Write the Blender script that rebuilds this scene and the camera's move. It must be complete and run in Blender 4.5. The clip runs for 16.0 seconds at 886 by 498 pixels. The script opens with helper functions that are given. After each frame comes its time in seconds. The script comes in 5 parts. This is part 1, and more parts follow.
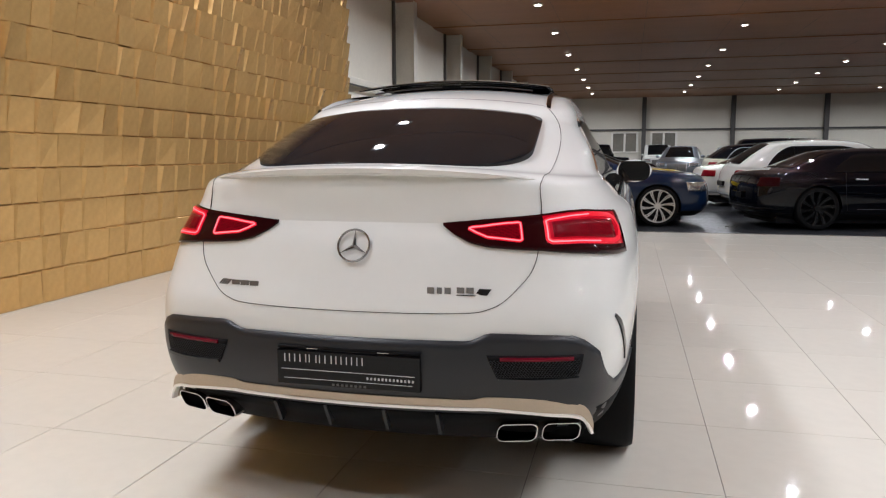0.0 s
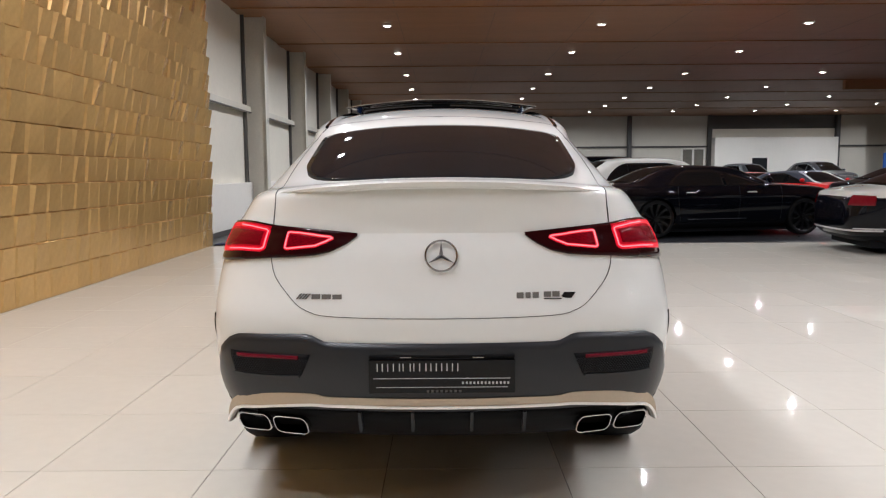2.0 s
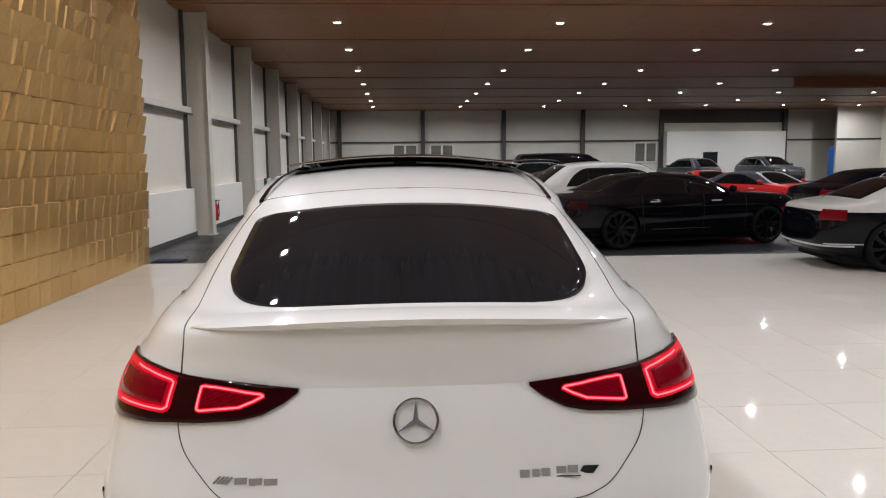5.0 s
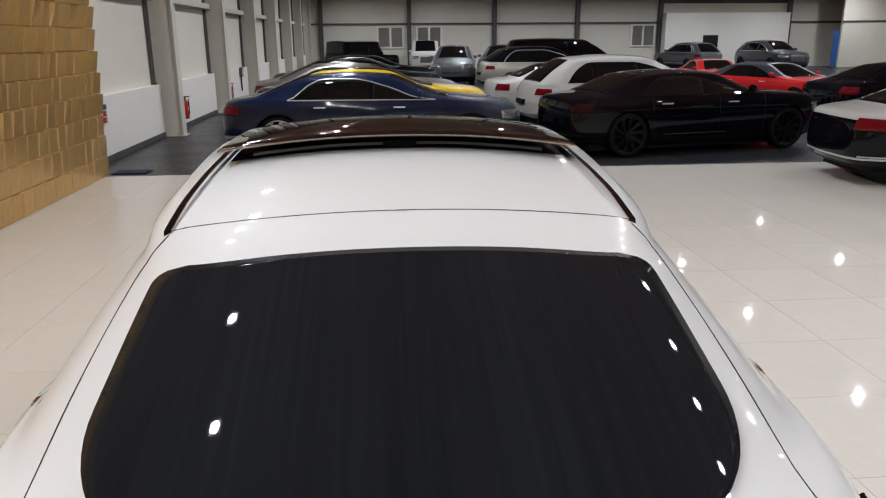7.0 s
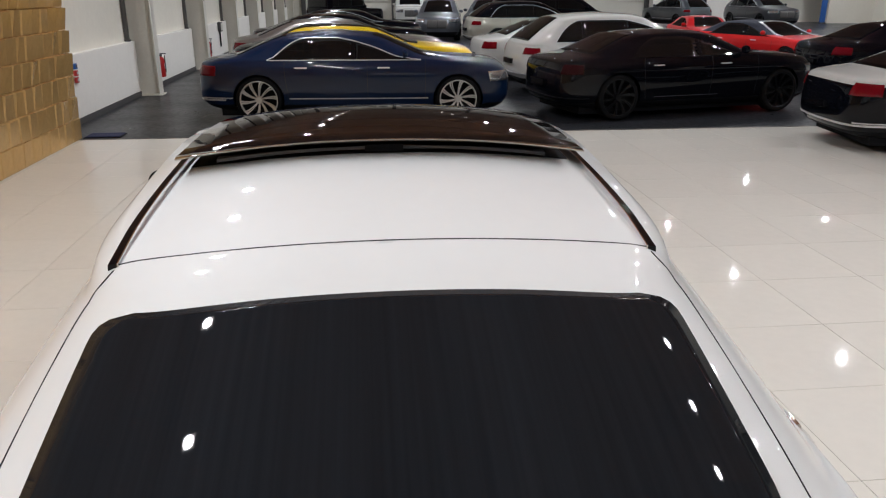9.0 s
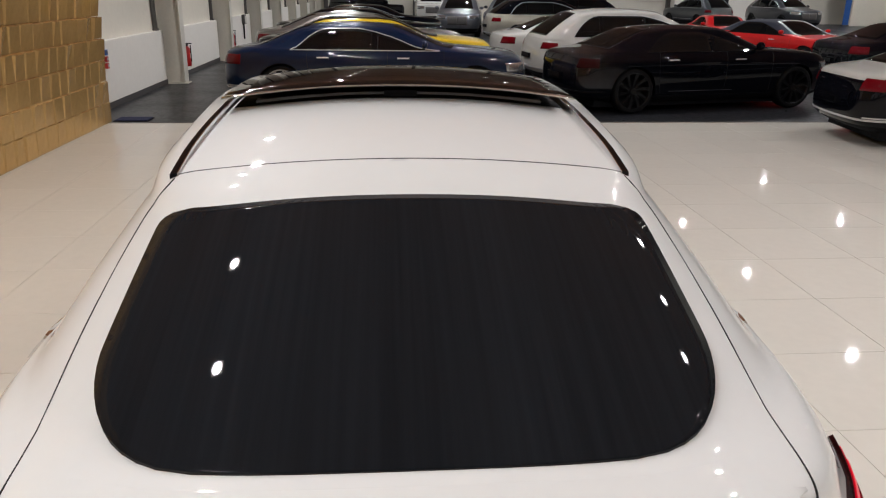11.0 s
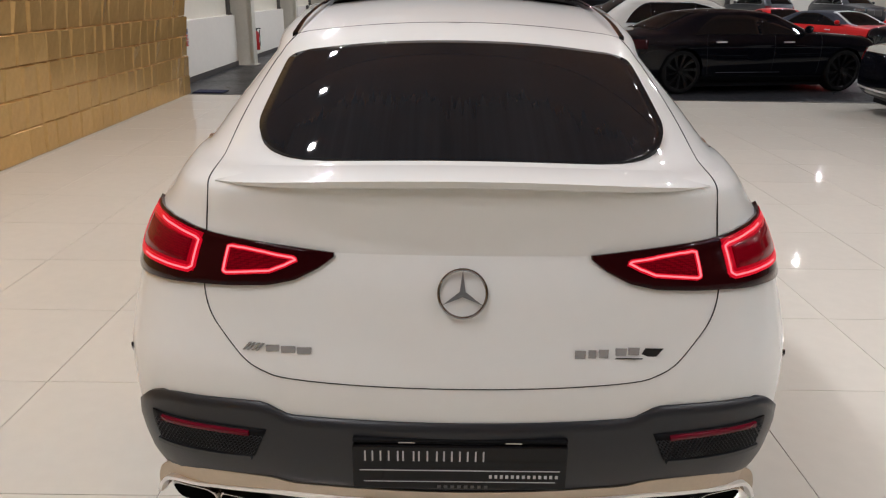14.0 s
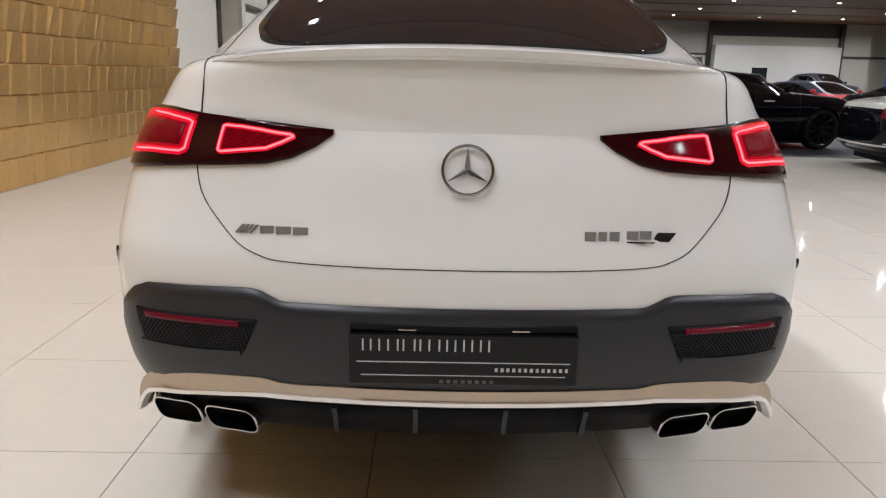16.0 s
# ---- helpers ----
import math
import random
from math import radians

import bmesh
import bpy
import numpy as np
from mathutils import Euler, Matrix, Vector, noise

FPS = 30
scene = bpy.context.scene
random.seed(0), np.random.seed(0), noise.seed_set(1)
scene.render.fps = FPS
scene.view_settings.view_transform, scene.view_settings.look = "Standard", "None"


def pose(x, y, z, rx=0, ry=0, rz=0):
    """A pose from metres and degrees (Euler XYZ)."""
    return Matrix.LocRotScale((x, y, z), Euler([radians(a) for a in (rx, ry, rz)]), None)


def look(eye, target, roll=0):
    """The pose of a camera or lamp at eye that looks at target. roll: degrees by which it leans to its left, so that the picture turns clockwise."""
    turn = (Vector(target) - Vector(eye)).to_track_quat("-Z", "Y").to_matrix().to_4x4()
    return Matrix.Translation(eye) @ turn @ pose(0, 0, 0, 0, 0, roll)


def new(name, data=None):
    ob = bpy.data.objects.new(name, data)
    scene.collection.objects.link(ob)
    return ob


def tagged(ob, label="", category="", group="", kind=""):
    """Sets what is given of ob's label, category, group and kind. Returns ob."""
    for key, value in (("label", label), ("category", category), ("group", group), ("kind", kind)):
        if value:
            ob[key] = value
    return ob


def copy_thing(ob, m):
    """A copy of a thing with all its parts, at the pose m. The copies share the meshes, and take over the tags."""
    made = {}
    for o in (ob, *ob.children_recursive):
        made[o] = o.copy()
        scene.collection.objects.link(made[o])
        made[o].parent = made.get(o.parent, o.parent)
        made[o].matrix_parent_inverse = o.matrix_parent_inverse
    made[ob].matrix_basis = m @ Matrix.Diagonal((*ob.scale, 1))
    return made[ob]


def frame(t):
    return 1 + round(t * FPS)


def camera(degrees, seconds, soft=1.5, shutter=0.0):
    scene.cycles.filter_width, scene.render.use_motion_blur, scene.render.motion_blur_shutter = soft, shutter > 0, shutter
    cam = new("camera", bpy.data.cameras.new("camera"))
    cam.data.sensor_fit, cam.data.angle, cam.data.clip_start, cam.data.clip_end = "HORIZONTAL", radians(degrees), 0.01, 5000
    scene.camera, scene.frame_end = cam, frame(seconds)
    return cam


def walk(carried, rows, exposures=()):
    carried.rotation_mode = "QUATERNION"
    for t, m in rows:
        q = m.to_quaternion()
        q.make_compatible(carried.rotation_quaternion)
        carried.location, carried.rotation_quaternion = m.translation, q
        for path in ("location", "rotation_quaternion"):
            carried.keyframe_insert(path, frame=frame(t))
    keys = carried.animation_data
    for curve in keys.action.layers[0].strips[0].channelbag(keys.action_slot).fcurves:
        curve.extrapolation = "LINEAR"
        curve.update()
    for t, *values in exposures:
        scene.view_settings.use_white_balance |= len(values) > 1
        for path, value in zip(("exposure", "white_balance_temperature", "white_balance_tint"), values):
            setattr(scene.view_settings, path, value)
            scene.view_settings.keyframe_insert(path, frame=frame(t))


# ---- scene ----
from mathutils.bvhtree import BVHTree

cam = camera(61.9, 16.0, soft=1.2, shutter=0.0)
PATH = [
    (0, (0.923, -2.409, 1.367), (0.443, -0.485, 1.113), -0.2),
    (0.5, (0.666, -2.482, 1.355), (0.315, -0.527, 1.127), -0.2),
    (1, (0.431, -2.521, 1.346), (0.207, -0.545, 1.132), -0.3),
    (1.5, (0.196, -2.602, 1.347), (0.092, -0.616, 1.138), -0.4),
    (2, (0.011, -2.669, 1.358), (0.008, -0.68, 1.149), -0.4),
    (2.5, (-0.078, -2.688, 1.348), (-0.012, -0.7, 1.139), -0.4),
    (3, (-0.098, -2.684, 1.354), (0.003, -0.698, 1.144), -0.4),
    (3.5, (-0.1, -2.618, 1.421), (0.02, -0.633, 1.21), -0.3),
    (3.7, (-0.095, -2.572, 1.473), (0.029, -0.587, 1.266), -0.4),
    (5.8, (-0.027, -1.315, 1.84), (0.097, 0.653, 1.511), -0.5),
    (6, (-0.028, -1.19, 1.865), (0.101, 0.772, 1.501), -0.4),
    (6.5, (-0.046, -0.937, 1.934), (0.095, 1.004, 1.477), -0.4),
    (7, (-0.048, -0.705, 2.018), (0.105, 1.213, 1.471), -0.4),
    (7.5, (-0.031, -0.523, 2.084), (0.138, 1.372, 1.468), -0.4),
    (8, (-0.028, -0.377, 2.127), (0.156, 1.504, 1.474), -0.3),
    (10.5, (-0.06, -0.647, 2.047), (0.117, 1.231, 1.384), 0.5),
    (11, (-0.041, -0.766, 2.019), (0.105, 1.115, 1.355), 0.7),
    (11.5, (-0.007, -0.898, 1.967), (0.099, 0.986, 1.306), 0.8),
    (12, (-0.014, -1.045, 1.937), (0.051, 0.84, 1.274), 0.9),
    (12.5, (-0.02, -1.194, 1.902), (0.012, 0.693, 1.238), 0.9),
    (13, (-0.042, -1.352, 1.854), (-0.03, 0.535, 1.19), 0.9),
    (13.5, (-0.059, -1.489, 1.805), (-0.053, 0.398, 1.142), 0.9),
    (14, (-0.055, -1.614, 1.733), (-0.047, 0.273, 1.069), 0.8),
    (14.5, (-0.047, -1.727, 1.635), (-0.031, 0.162, 0.978), 0.9),
    (15, (-0.044, -1.787, 1.537), (-0.018, 0.114, 0.917), 1.1),
    (15.5, (-0.049, -1.748, 1.423), (-0.019, 0.177, 0.879), 1.2),
    (16, (-0.088, -1.675, 1.266), (-0.046, 0.271, 0.803), 1.4),
]
# exposure and white balance drift on the way
walk(cam, [(t, look(eye, target, roll)) for t, eye, target, roll in PATH],
     [(0.0, -0.05, 5620, 11.5), (3.5, -0.1, 5700, 11.5), (6.0, -0.42, 5700, 12), (6.6, -0.44, 5640, 11), (7.2, -0.4, 5600, 10.5), (8.2, -0.4, 5560, 10.5), (10.5, -0.46, 5900, 12.5),
      (11.5, -0.58, 5920, 12.5), (12.5, -0.6, 6040, 13), (13.5, -0.48, 5920, 12.5), (14.5, -0.33, 5780, 12), (16.0, -0.12, 5680, 12.2)])

# ---- world and lamps ----
world = bpy.data.worlds.new("night")
scene.world = world
world.use_nodes = True
world.node_tree.nodes["Background"].inputs["Color"].default_value = (0.02, 0.025, 0.035, 1)
world.node_tree.nodes["Background"].inputs["Strength"].default_value = 0.2

# rows of downlights: closely set over the tiled show floor, wider apart over the parked cars
LAMP_Z = 5.17
# the x 10.4 row is unseen, added to fill the shade right of the car
SHOW_LAMPS = [(-2.0, 2.08 + 1.33 * k) for k in range(-4, 5)] + [(10.4, 2.08 + 1.33 * k) for k in range(-4, 5)]
SHOW_LAMPS += [(4.3, y) for y in (-3.2, -1.9, -0.5, 0.8, 2.13, 2.95, 3.87, 5.05, 6.2, 7.4)]
# the x 31.0 lamps are unseen too, added to brighten the far right wall
HALL_LAMPS = [(x, y) for x in (-1.45, 4.2, 9.65, 15.1, 20.5, 25.8, 31.0)
              for y in (12.5, 17.3, 21.9, 27.3, 32.4, 37.2, 42.0, 46.6) if not (x > 30 and y < 30)]
LAMP_W_BACK, LAMP_W_SHOW, LAMP_W_AISLE, LAMP_W_HALL = 50.0, 31.0, 162.0, 128.0
lamp_data = bpy.data.lights.new("downlight_glow", "AREA")
lamp_data.shape, lamp_data.size = "DISK", 0.13
lamp_data.energy, lamp_data.color, lamp_data.spread = LAMP_W_HALL, (1.0, 0.955, 0.89), radians(165)
show_lamp_data, back_lamp_data, aisle_lamp_data = lamp_data.copy(), lamp_data.copy(), lamp_data.copy()
show_lamp_data.energy, back_lamp_data.energy, aisle_lamp_data.energy = LAMP_W_SHOW, LAMP_W_BACK, LAMP_W_AISLE


# ---- materials ----
def material(name, color, rough=0.5, metal=0.0, coat=0.0, spec=0.5, vary=0.0, scale=8.0, bump=0.0, bump_scale=40.0,
             rough_vary=0.0, emit=0.0, emit_color=None, per_piece=0.0, stretch=None, coat_rough=0.02):
    m = bpy.data.materials.new(name)
    m.use_nodes = True
    nt = m.node_tree
    b = nt.nodes["Principled BSDF"]
    b.inputs["Base Color"].default_value = (*color, 1)
    b.inputs["Roughness"].default_value = rough
    b.inputs["Metallic"].default_value = metal
    b.inputs["Coat Weight"].default_value = coat
    b.inputs["Specular IOR Level"].default_value = spec
    b.inputs["Coat Roughness"].default_value = coat_rough
    if coat >= 0.7 and not metal:
        b.inputs["Specular IOR Level"].default_value = 0.08
    if emit:
        b.inputs["Emission Color"].default_value = (*(emit_color or color), 1)
        b.inputs["Emission Strength"].default_value = emit
    tc = nt.nodes.new("ShaderNodeTexCoord")
    mp = nt.nodes.new("ShaderNodeMapping")
    nt.links.new(tc.outputs["Object"], mp.inputs["Vector"])
    if stretch:
        mp.inputs["Scale"].default_value = stretch
    last = None
    if vary:
        n1 = nt.nodes.new("ShaderNodeTexNoise")
        n1.inputs["Scale"].default_value = scale
        n1.inputs["Detail"].default_value = 6
        n2 = nt.nodes.new("ShaderNodeTexNoise")
        n2.inputs["Scale"].default_value = scale * 9
        n2.inputs["Detail"].default_value = 3
        for n in (n1, n2):
            nt.links.new(mp.outputs[0], n.inputs["Vector"])
        add = nt.nodes.new("ShaderNodeMath")
        add.operation = "ADD"
        nt.links.new(n1.outputs["Fac"], add.inputs[0])
        nt.links.new(n2.outputs["Fac"], add.inputs[1])
        mr = nt.nodes.new("ShaderNodeMapRange")
        mr.inputs["From Min"].default_value, mr.inputs["From Max"].default_value = 0.6, 1.4
        mr.inputs["To Min"].default_value, mr.inputs["To Max"].default_value = 1 - vary, 1 + vary
        nt.links.new(add.outputs[0], mr.inputs["Value"])
        last = mr.outputs[0]
        if rough_vary:
            mr2 = nt.nodes.new("ShaderNodeMapRange")
            mr2.inputs["From Min"].default_value, mr2.inputs["From Max"].default_value = 0.6, 1.4
            mr2.inputs["To Min"].default_value, mr2.inputs["To Max"].default_value = max(0, rough - rough_vary), rough + rough_vary
            nt.links.new(add.outputs[0], mr2.inputs["Value"])
            nt.links.new(mr2.outputs[0], b.inputs["Roughness"])
    if per_piece:
        oi = nt.nodes.new("ShaderNodeObjectInfo")
        mr3 = nt.nodes.new("ShaderNodeMapRange")
        mr3.inputs["To Min"].default_value, mr3.inputs["To Max"].default_value = 1 - per_piece, 1 + per_piece
        island = nt.nodes.new("ShaderNodeNewGeometry")
        both = nt.nodes.new("ShaderNodeMath")
        both.operation = "ADD"
        wrap = nt.nodes.new("ShaderNodeMath")
        wrap.operation = "FRACT"
        nt.links.new(oi.outputs["Random"], both.inputs[0])
        nt.links.new(island.outputs["Random Per Island"], both.inputs[1])
        nt.links.new(both.outputs[0], wrap.inputs[0])
        nt.links.new(wrap.outputs[0], mr3.inputs["Value"])
        if last:
            mu = nt.nodes.new("ShaderNodeMath")
            mu.operation = "MULTIPLY"
            nt.links.new(last, mu.inputs[0])
            nt.links.new(mr3.outputs[0], mu.inputs[1])
            last = mu.outputs[0]
        else:
            last = mr3.outputs[0]
    if last:
        mix = nt.nodes.new("ShaderNodeVectorMath")
        mix.operation = "SCALE"
        mix.inputs[0].default_value = color
        nt.links.new(last, mix.inputs["Scale"])
        nt.links.new(mix.outputs[0], b.inputs["Base Color"])
    if bump:
        nb = nt.nodes.new("ShaderNodeTexNoise")
        nb.inputs["Scale"].default_value = bump_scale
        nb.inputs["Detail"].default_value = 4
        nt.links.new(mp.outputs[0], nb.inputs["Vector"])
        bm_ = nt.nodes.new("ShaderNodeBump")
        bm_.inputs["Strength"].default_value = bump
        bm_.inputs["Distance"].default_value = 0.01
        nt.links.new(nb.outputs["Fac"], bm_.inputs["Height"])
        nt.links.new(bm_.outputs[0], b.inputs["Normal"])
    return m


WHITE_PAINT = material("white_paint", (0.77, 0.785, 0.76), 0.4, 0.0, 1.0, vary=0.012, scale=3, coat_rough=0.018)
BUMPER = material("dark_grey_plastic", (0.017, 0.019, 0.023), 0.36, 0.0, 0.0, spec=0.45, vary=0.08, scale=6, bump=0.03, bump_scale=300)
DARK = material("black_underside", (0.005, 0.005, 0.006), 0.6, spec=0.12, vary=0.1, scale=5)
MIRROR = material("mirror_glass", (0.03, 0.032, 0.036), 0.02, 1.0)
GLOSS_BLACK = material("gloss_black", (0.004, 0.004, 0.005), 0.05, 0, 0.0, spec=0.28)
TINT_GLASS = material("tinted_glass", (0.0110, 0.0126, 0.0150), 0.02, 0, 0.0, spec=0.08, vary=0.30, scale=3, stretch=(3.0, 0.05, 0.05))
GAP = material("panel_gap_black", (0.01, 0.01, 0.01), 0.8)
BADGE = material("badge_chrome", (0.29, 0.29, 0.30), 0.05, 1.0, vary=0.03, scale=40)
CHROME = material("chrome", (0.75, 0.75, 0.76), 0.08, 1.0, vary=0.03, scale=20)
PALE_LIP = material("polished_lip", (0.92, 0.91, 0.89), 0.38, 0.7, vary=0.03, scale=15)
SATIN = material("satin_silver", (0.50, 0.43, 0.34), 0.36, 1.0, vary=0.04, scale=12)
RED_LENS = material("red_lens", (0.13, 0.002, 0.006), 0.06, 0, 0, spec=0.3)
DARK_LENS = material("smoked_lens", (0.020, 0.002, 0.003), 0.06, 0, 0, spec=0.12)
RED_GLOW = material("red_glow", (0.3, 0.004, 0.01), 0.3, spec=0.1, emit=0.6, emit_color=(1.0, 0.003, 0.025))
FIELD_GLOW = material("red_field_glow", (0.12, 0.001, 0.004), 0.1, spec=0.04, emit=0.40, emit_color=(1.0, 0.002, 0.020), vary=0.2, scale=30)
HOT_GLOW = material("hot_red_glow", (0.3, 0.05, 0.05), 0.3, spec=0.1, emit=1.6, emit_color=(1.0, 0.20, 0.21))
CORE_GLOW = material("red_core_glow", (0.08, 0.001, 0.004), 0.08, spec=0.04, emit=0.06, emit_color=(1.0, 0.002, 0.02), vary=0.6, scale=70)
nt = CORE_GLOW.node_tree
dots = nt.nodes.new("ShaderNodeTexVoronoi")
dots.inputs["Scale"].default_value = 190
dots.inputs["Randomness"].default_value = 0.25
coord = nt.nodes.new("ShaderNodeTexCoord")
nt.links.new(coord.outputs["Object"], dots.inputs["Vector"])
spread = nt.nodes.new("ShaderNodeMapRange")
spread.inputs["From Min"].default_value, spread.inputs["From Max"].default_value = 0.25, 0.6
spread.inputs["To Min"].default_value, spread.inputs["To Max"].default_value = 0.17, 0.04
nt.links.new(dots.outputs["Distance"], spread.inputs["Value"])
nt.links.new(spread.outputs[0], nt.nodes["Principled BSDF"].inputs["Emission Strength"])
REFLECTOR = material("red_reflector", (0.13, 0.004, 0.014), 0.15, 0, 0, spec=0.2)
RUBBER = material("rubber", (0.004, 0.004, 0.0045), 0.7, spec=0.15, vary=0.15, scale=30)
DARK_RIM = material("dark_rim", (0.005, 0.005, 0.006), 0.3, 0.4)
BRIGHT_TRIM = material("bright_trim", (0.62, 0.62, 0.62), 0.3, 0.5, vary=0.03)
TILE = material("cream_floor_tile", (0.65, 0.622, 0.548), 0.034, 0, 0.0, vary=0.03, scale=1.5, rough_vary=0.012, per_piece=0.012, spec=0.20)
GROUT = material("grey_grout", (0.24, 0.225, 0.205), 0.8, vary=0.1, scale=20)
DARK_FLOOR = material("dark_grey_floor", (0.018, 0.0185, 0.021), 0.34, spec=0.22, vary=0.15, scale=1.2, rough_vary=0.1)
GOLD = material("gold_relief", (0.68, 0.44, 0.166), 0.24, 0.60, 0.0, vary=0.12, scale=2.2, bump=0.16, bump_scale=14, per_piece=0.05)
WALL = material("light_grey_cladding", (0.73, 0.69, 0.59), 0.6, vary=0.04, scale=1.2, bump=0.05)
WALL_WHITE = material("white_painted_wall", (0.82, 0.79, 0.72), 0.6, vary=0.03, scale=1.0, bump=0.05)
STEEL = material("grey_steel", (0.63, 0.60, 0.52), 0.55, 0.0, vary=0.06, scale=2)
DARK_STEEL = material("dark_steel", (0.09, 0.085, 0.08), 0.5, 0.3, vary=0.08, scale=3)
WOOD = material("brown_wood_ceiling", (0.33, 0.150, 0.062), 0.45, vary=0.14, scale=1.0, stretch=(0.25, 2.0, 1.0), bump=0.08)
WOOD_BEAM = material("brown_wood_beam", (0.30, 0.135, 0.056), 0.45, vary=0.14, scale=1.2, stretch=(0.25, 2.0, 1.0), bump=0.08)
LAMP_WHITE = material("lamp_housing_white", (0.7, 0.69, 0.66), 0.4, vary=0.03)
LAMP_GLOW = material("lamp_diffuser", (1, 0.9, 0.78), 0.4, emit=25.0, emit_color=(1.0, 0.86, 0.70))
GREY_BLIND = material("grey_blind_edge", (0.10, 0.10, 0.105), 0.5, vary=0.05)
PLATE_WHITE = material("plate_white", (0.48, 0.48, 0.48), 0.5)


# ---- building helpers ----
def mesh_object(name, verts, faces, mat, parent=None, label="", smooth=False):
    me = bpy.data.meshes.new(name)
    me.from_pydata(verts, [], faces)
    me.materials.append(mat)
    if smooth:
        me.polygons.foreach_set("use_smooth", [True] * len(me.polygons))
    me.update()
    ob = new(name, me)
    if parent:
        ob.parent = parent
    if label:
        ob["label"] = label
    return ob


def part(name, bm, mat, parent, label="", smooth=False):
    me = bpy.data.meshes.new(name)
    bmesh.ops.recalc_face_normals(bm, faces=bm.faces)
    bm.to_mesh(me)
    bm.free()
    me.materials.append(mat)
    if smooth:
        me.polygons.foreach_set("use_smooth", [True] * len(me.polygons))
    ob = new(name, me)
    if parent:
        ob.parent = parent
    if label:
        ob["label"] = label
    return ob


def box(x0, x1, y0, y1, z0, z1, bevel=0.0, bm=None):
    bm = bm or bmesh.new()
    r = bmesh.ops.create_cube(bm, size=1.0)
    for v in r["verts"]:
        v.co = Vector(((x0 + x1) / 2 + v.co.x * (x1 - x0), (y0 + y1) / 2 + v.co.y * (y1 - y0), (z0 + z1) / 2 + v.co.z * (z1 - z0)))
    if bevel:
        es = [e for e in bm.edges if all(v in r["verts"] for v in e.verts)]
        bmesh.ops.bevel(bm, geom=es, offset=bevel, segments=2, affect="EDGES", profile=0.5)
    return bm


def thing(name, label, category, group="", at=(0, 0, 0), turn=0.0):
    ob = new(name)
    ob.matrix_basis = pose(*at, 0, 0, turn)
    return tagged(ob, label, category, group)


def catmull(vals, v):
    n = len(vals)
    i = min(max(int(v), 0), n - 2)
    t = v - i
    p1, p2 = vals[i], vals[i + 1]
    p0 = vals[i - 1] if i > 0 else 2 * p1 - p2
    p3 = vals[i + 2] if i + 2 < n else 2 * p2 - p1
    m1, m2 = (p2 - p0) / 2, (p3 - p1) / 2
    if (p2 - p1) * m1 <= 0:
        m1 = 0
    if (p2 - p1) * m2 <= 0:
        m2 = 0
    d = p2 - p1
    m1 = max(-3 * abs(d), min(3 * abs(d), m1))
    m2 = max(-3 * abs(d), min(3 * abs(d), m2))
    return (2 * t**3 - 3 * t**2 + 1) * p1 + (t**3 - 2 * t**2 + t) * m1 + (-2 * t**3 + 3 * t**2) * p2 + (t**3 - t**2) * m2


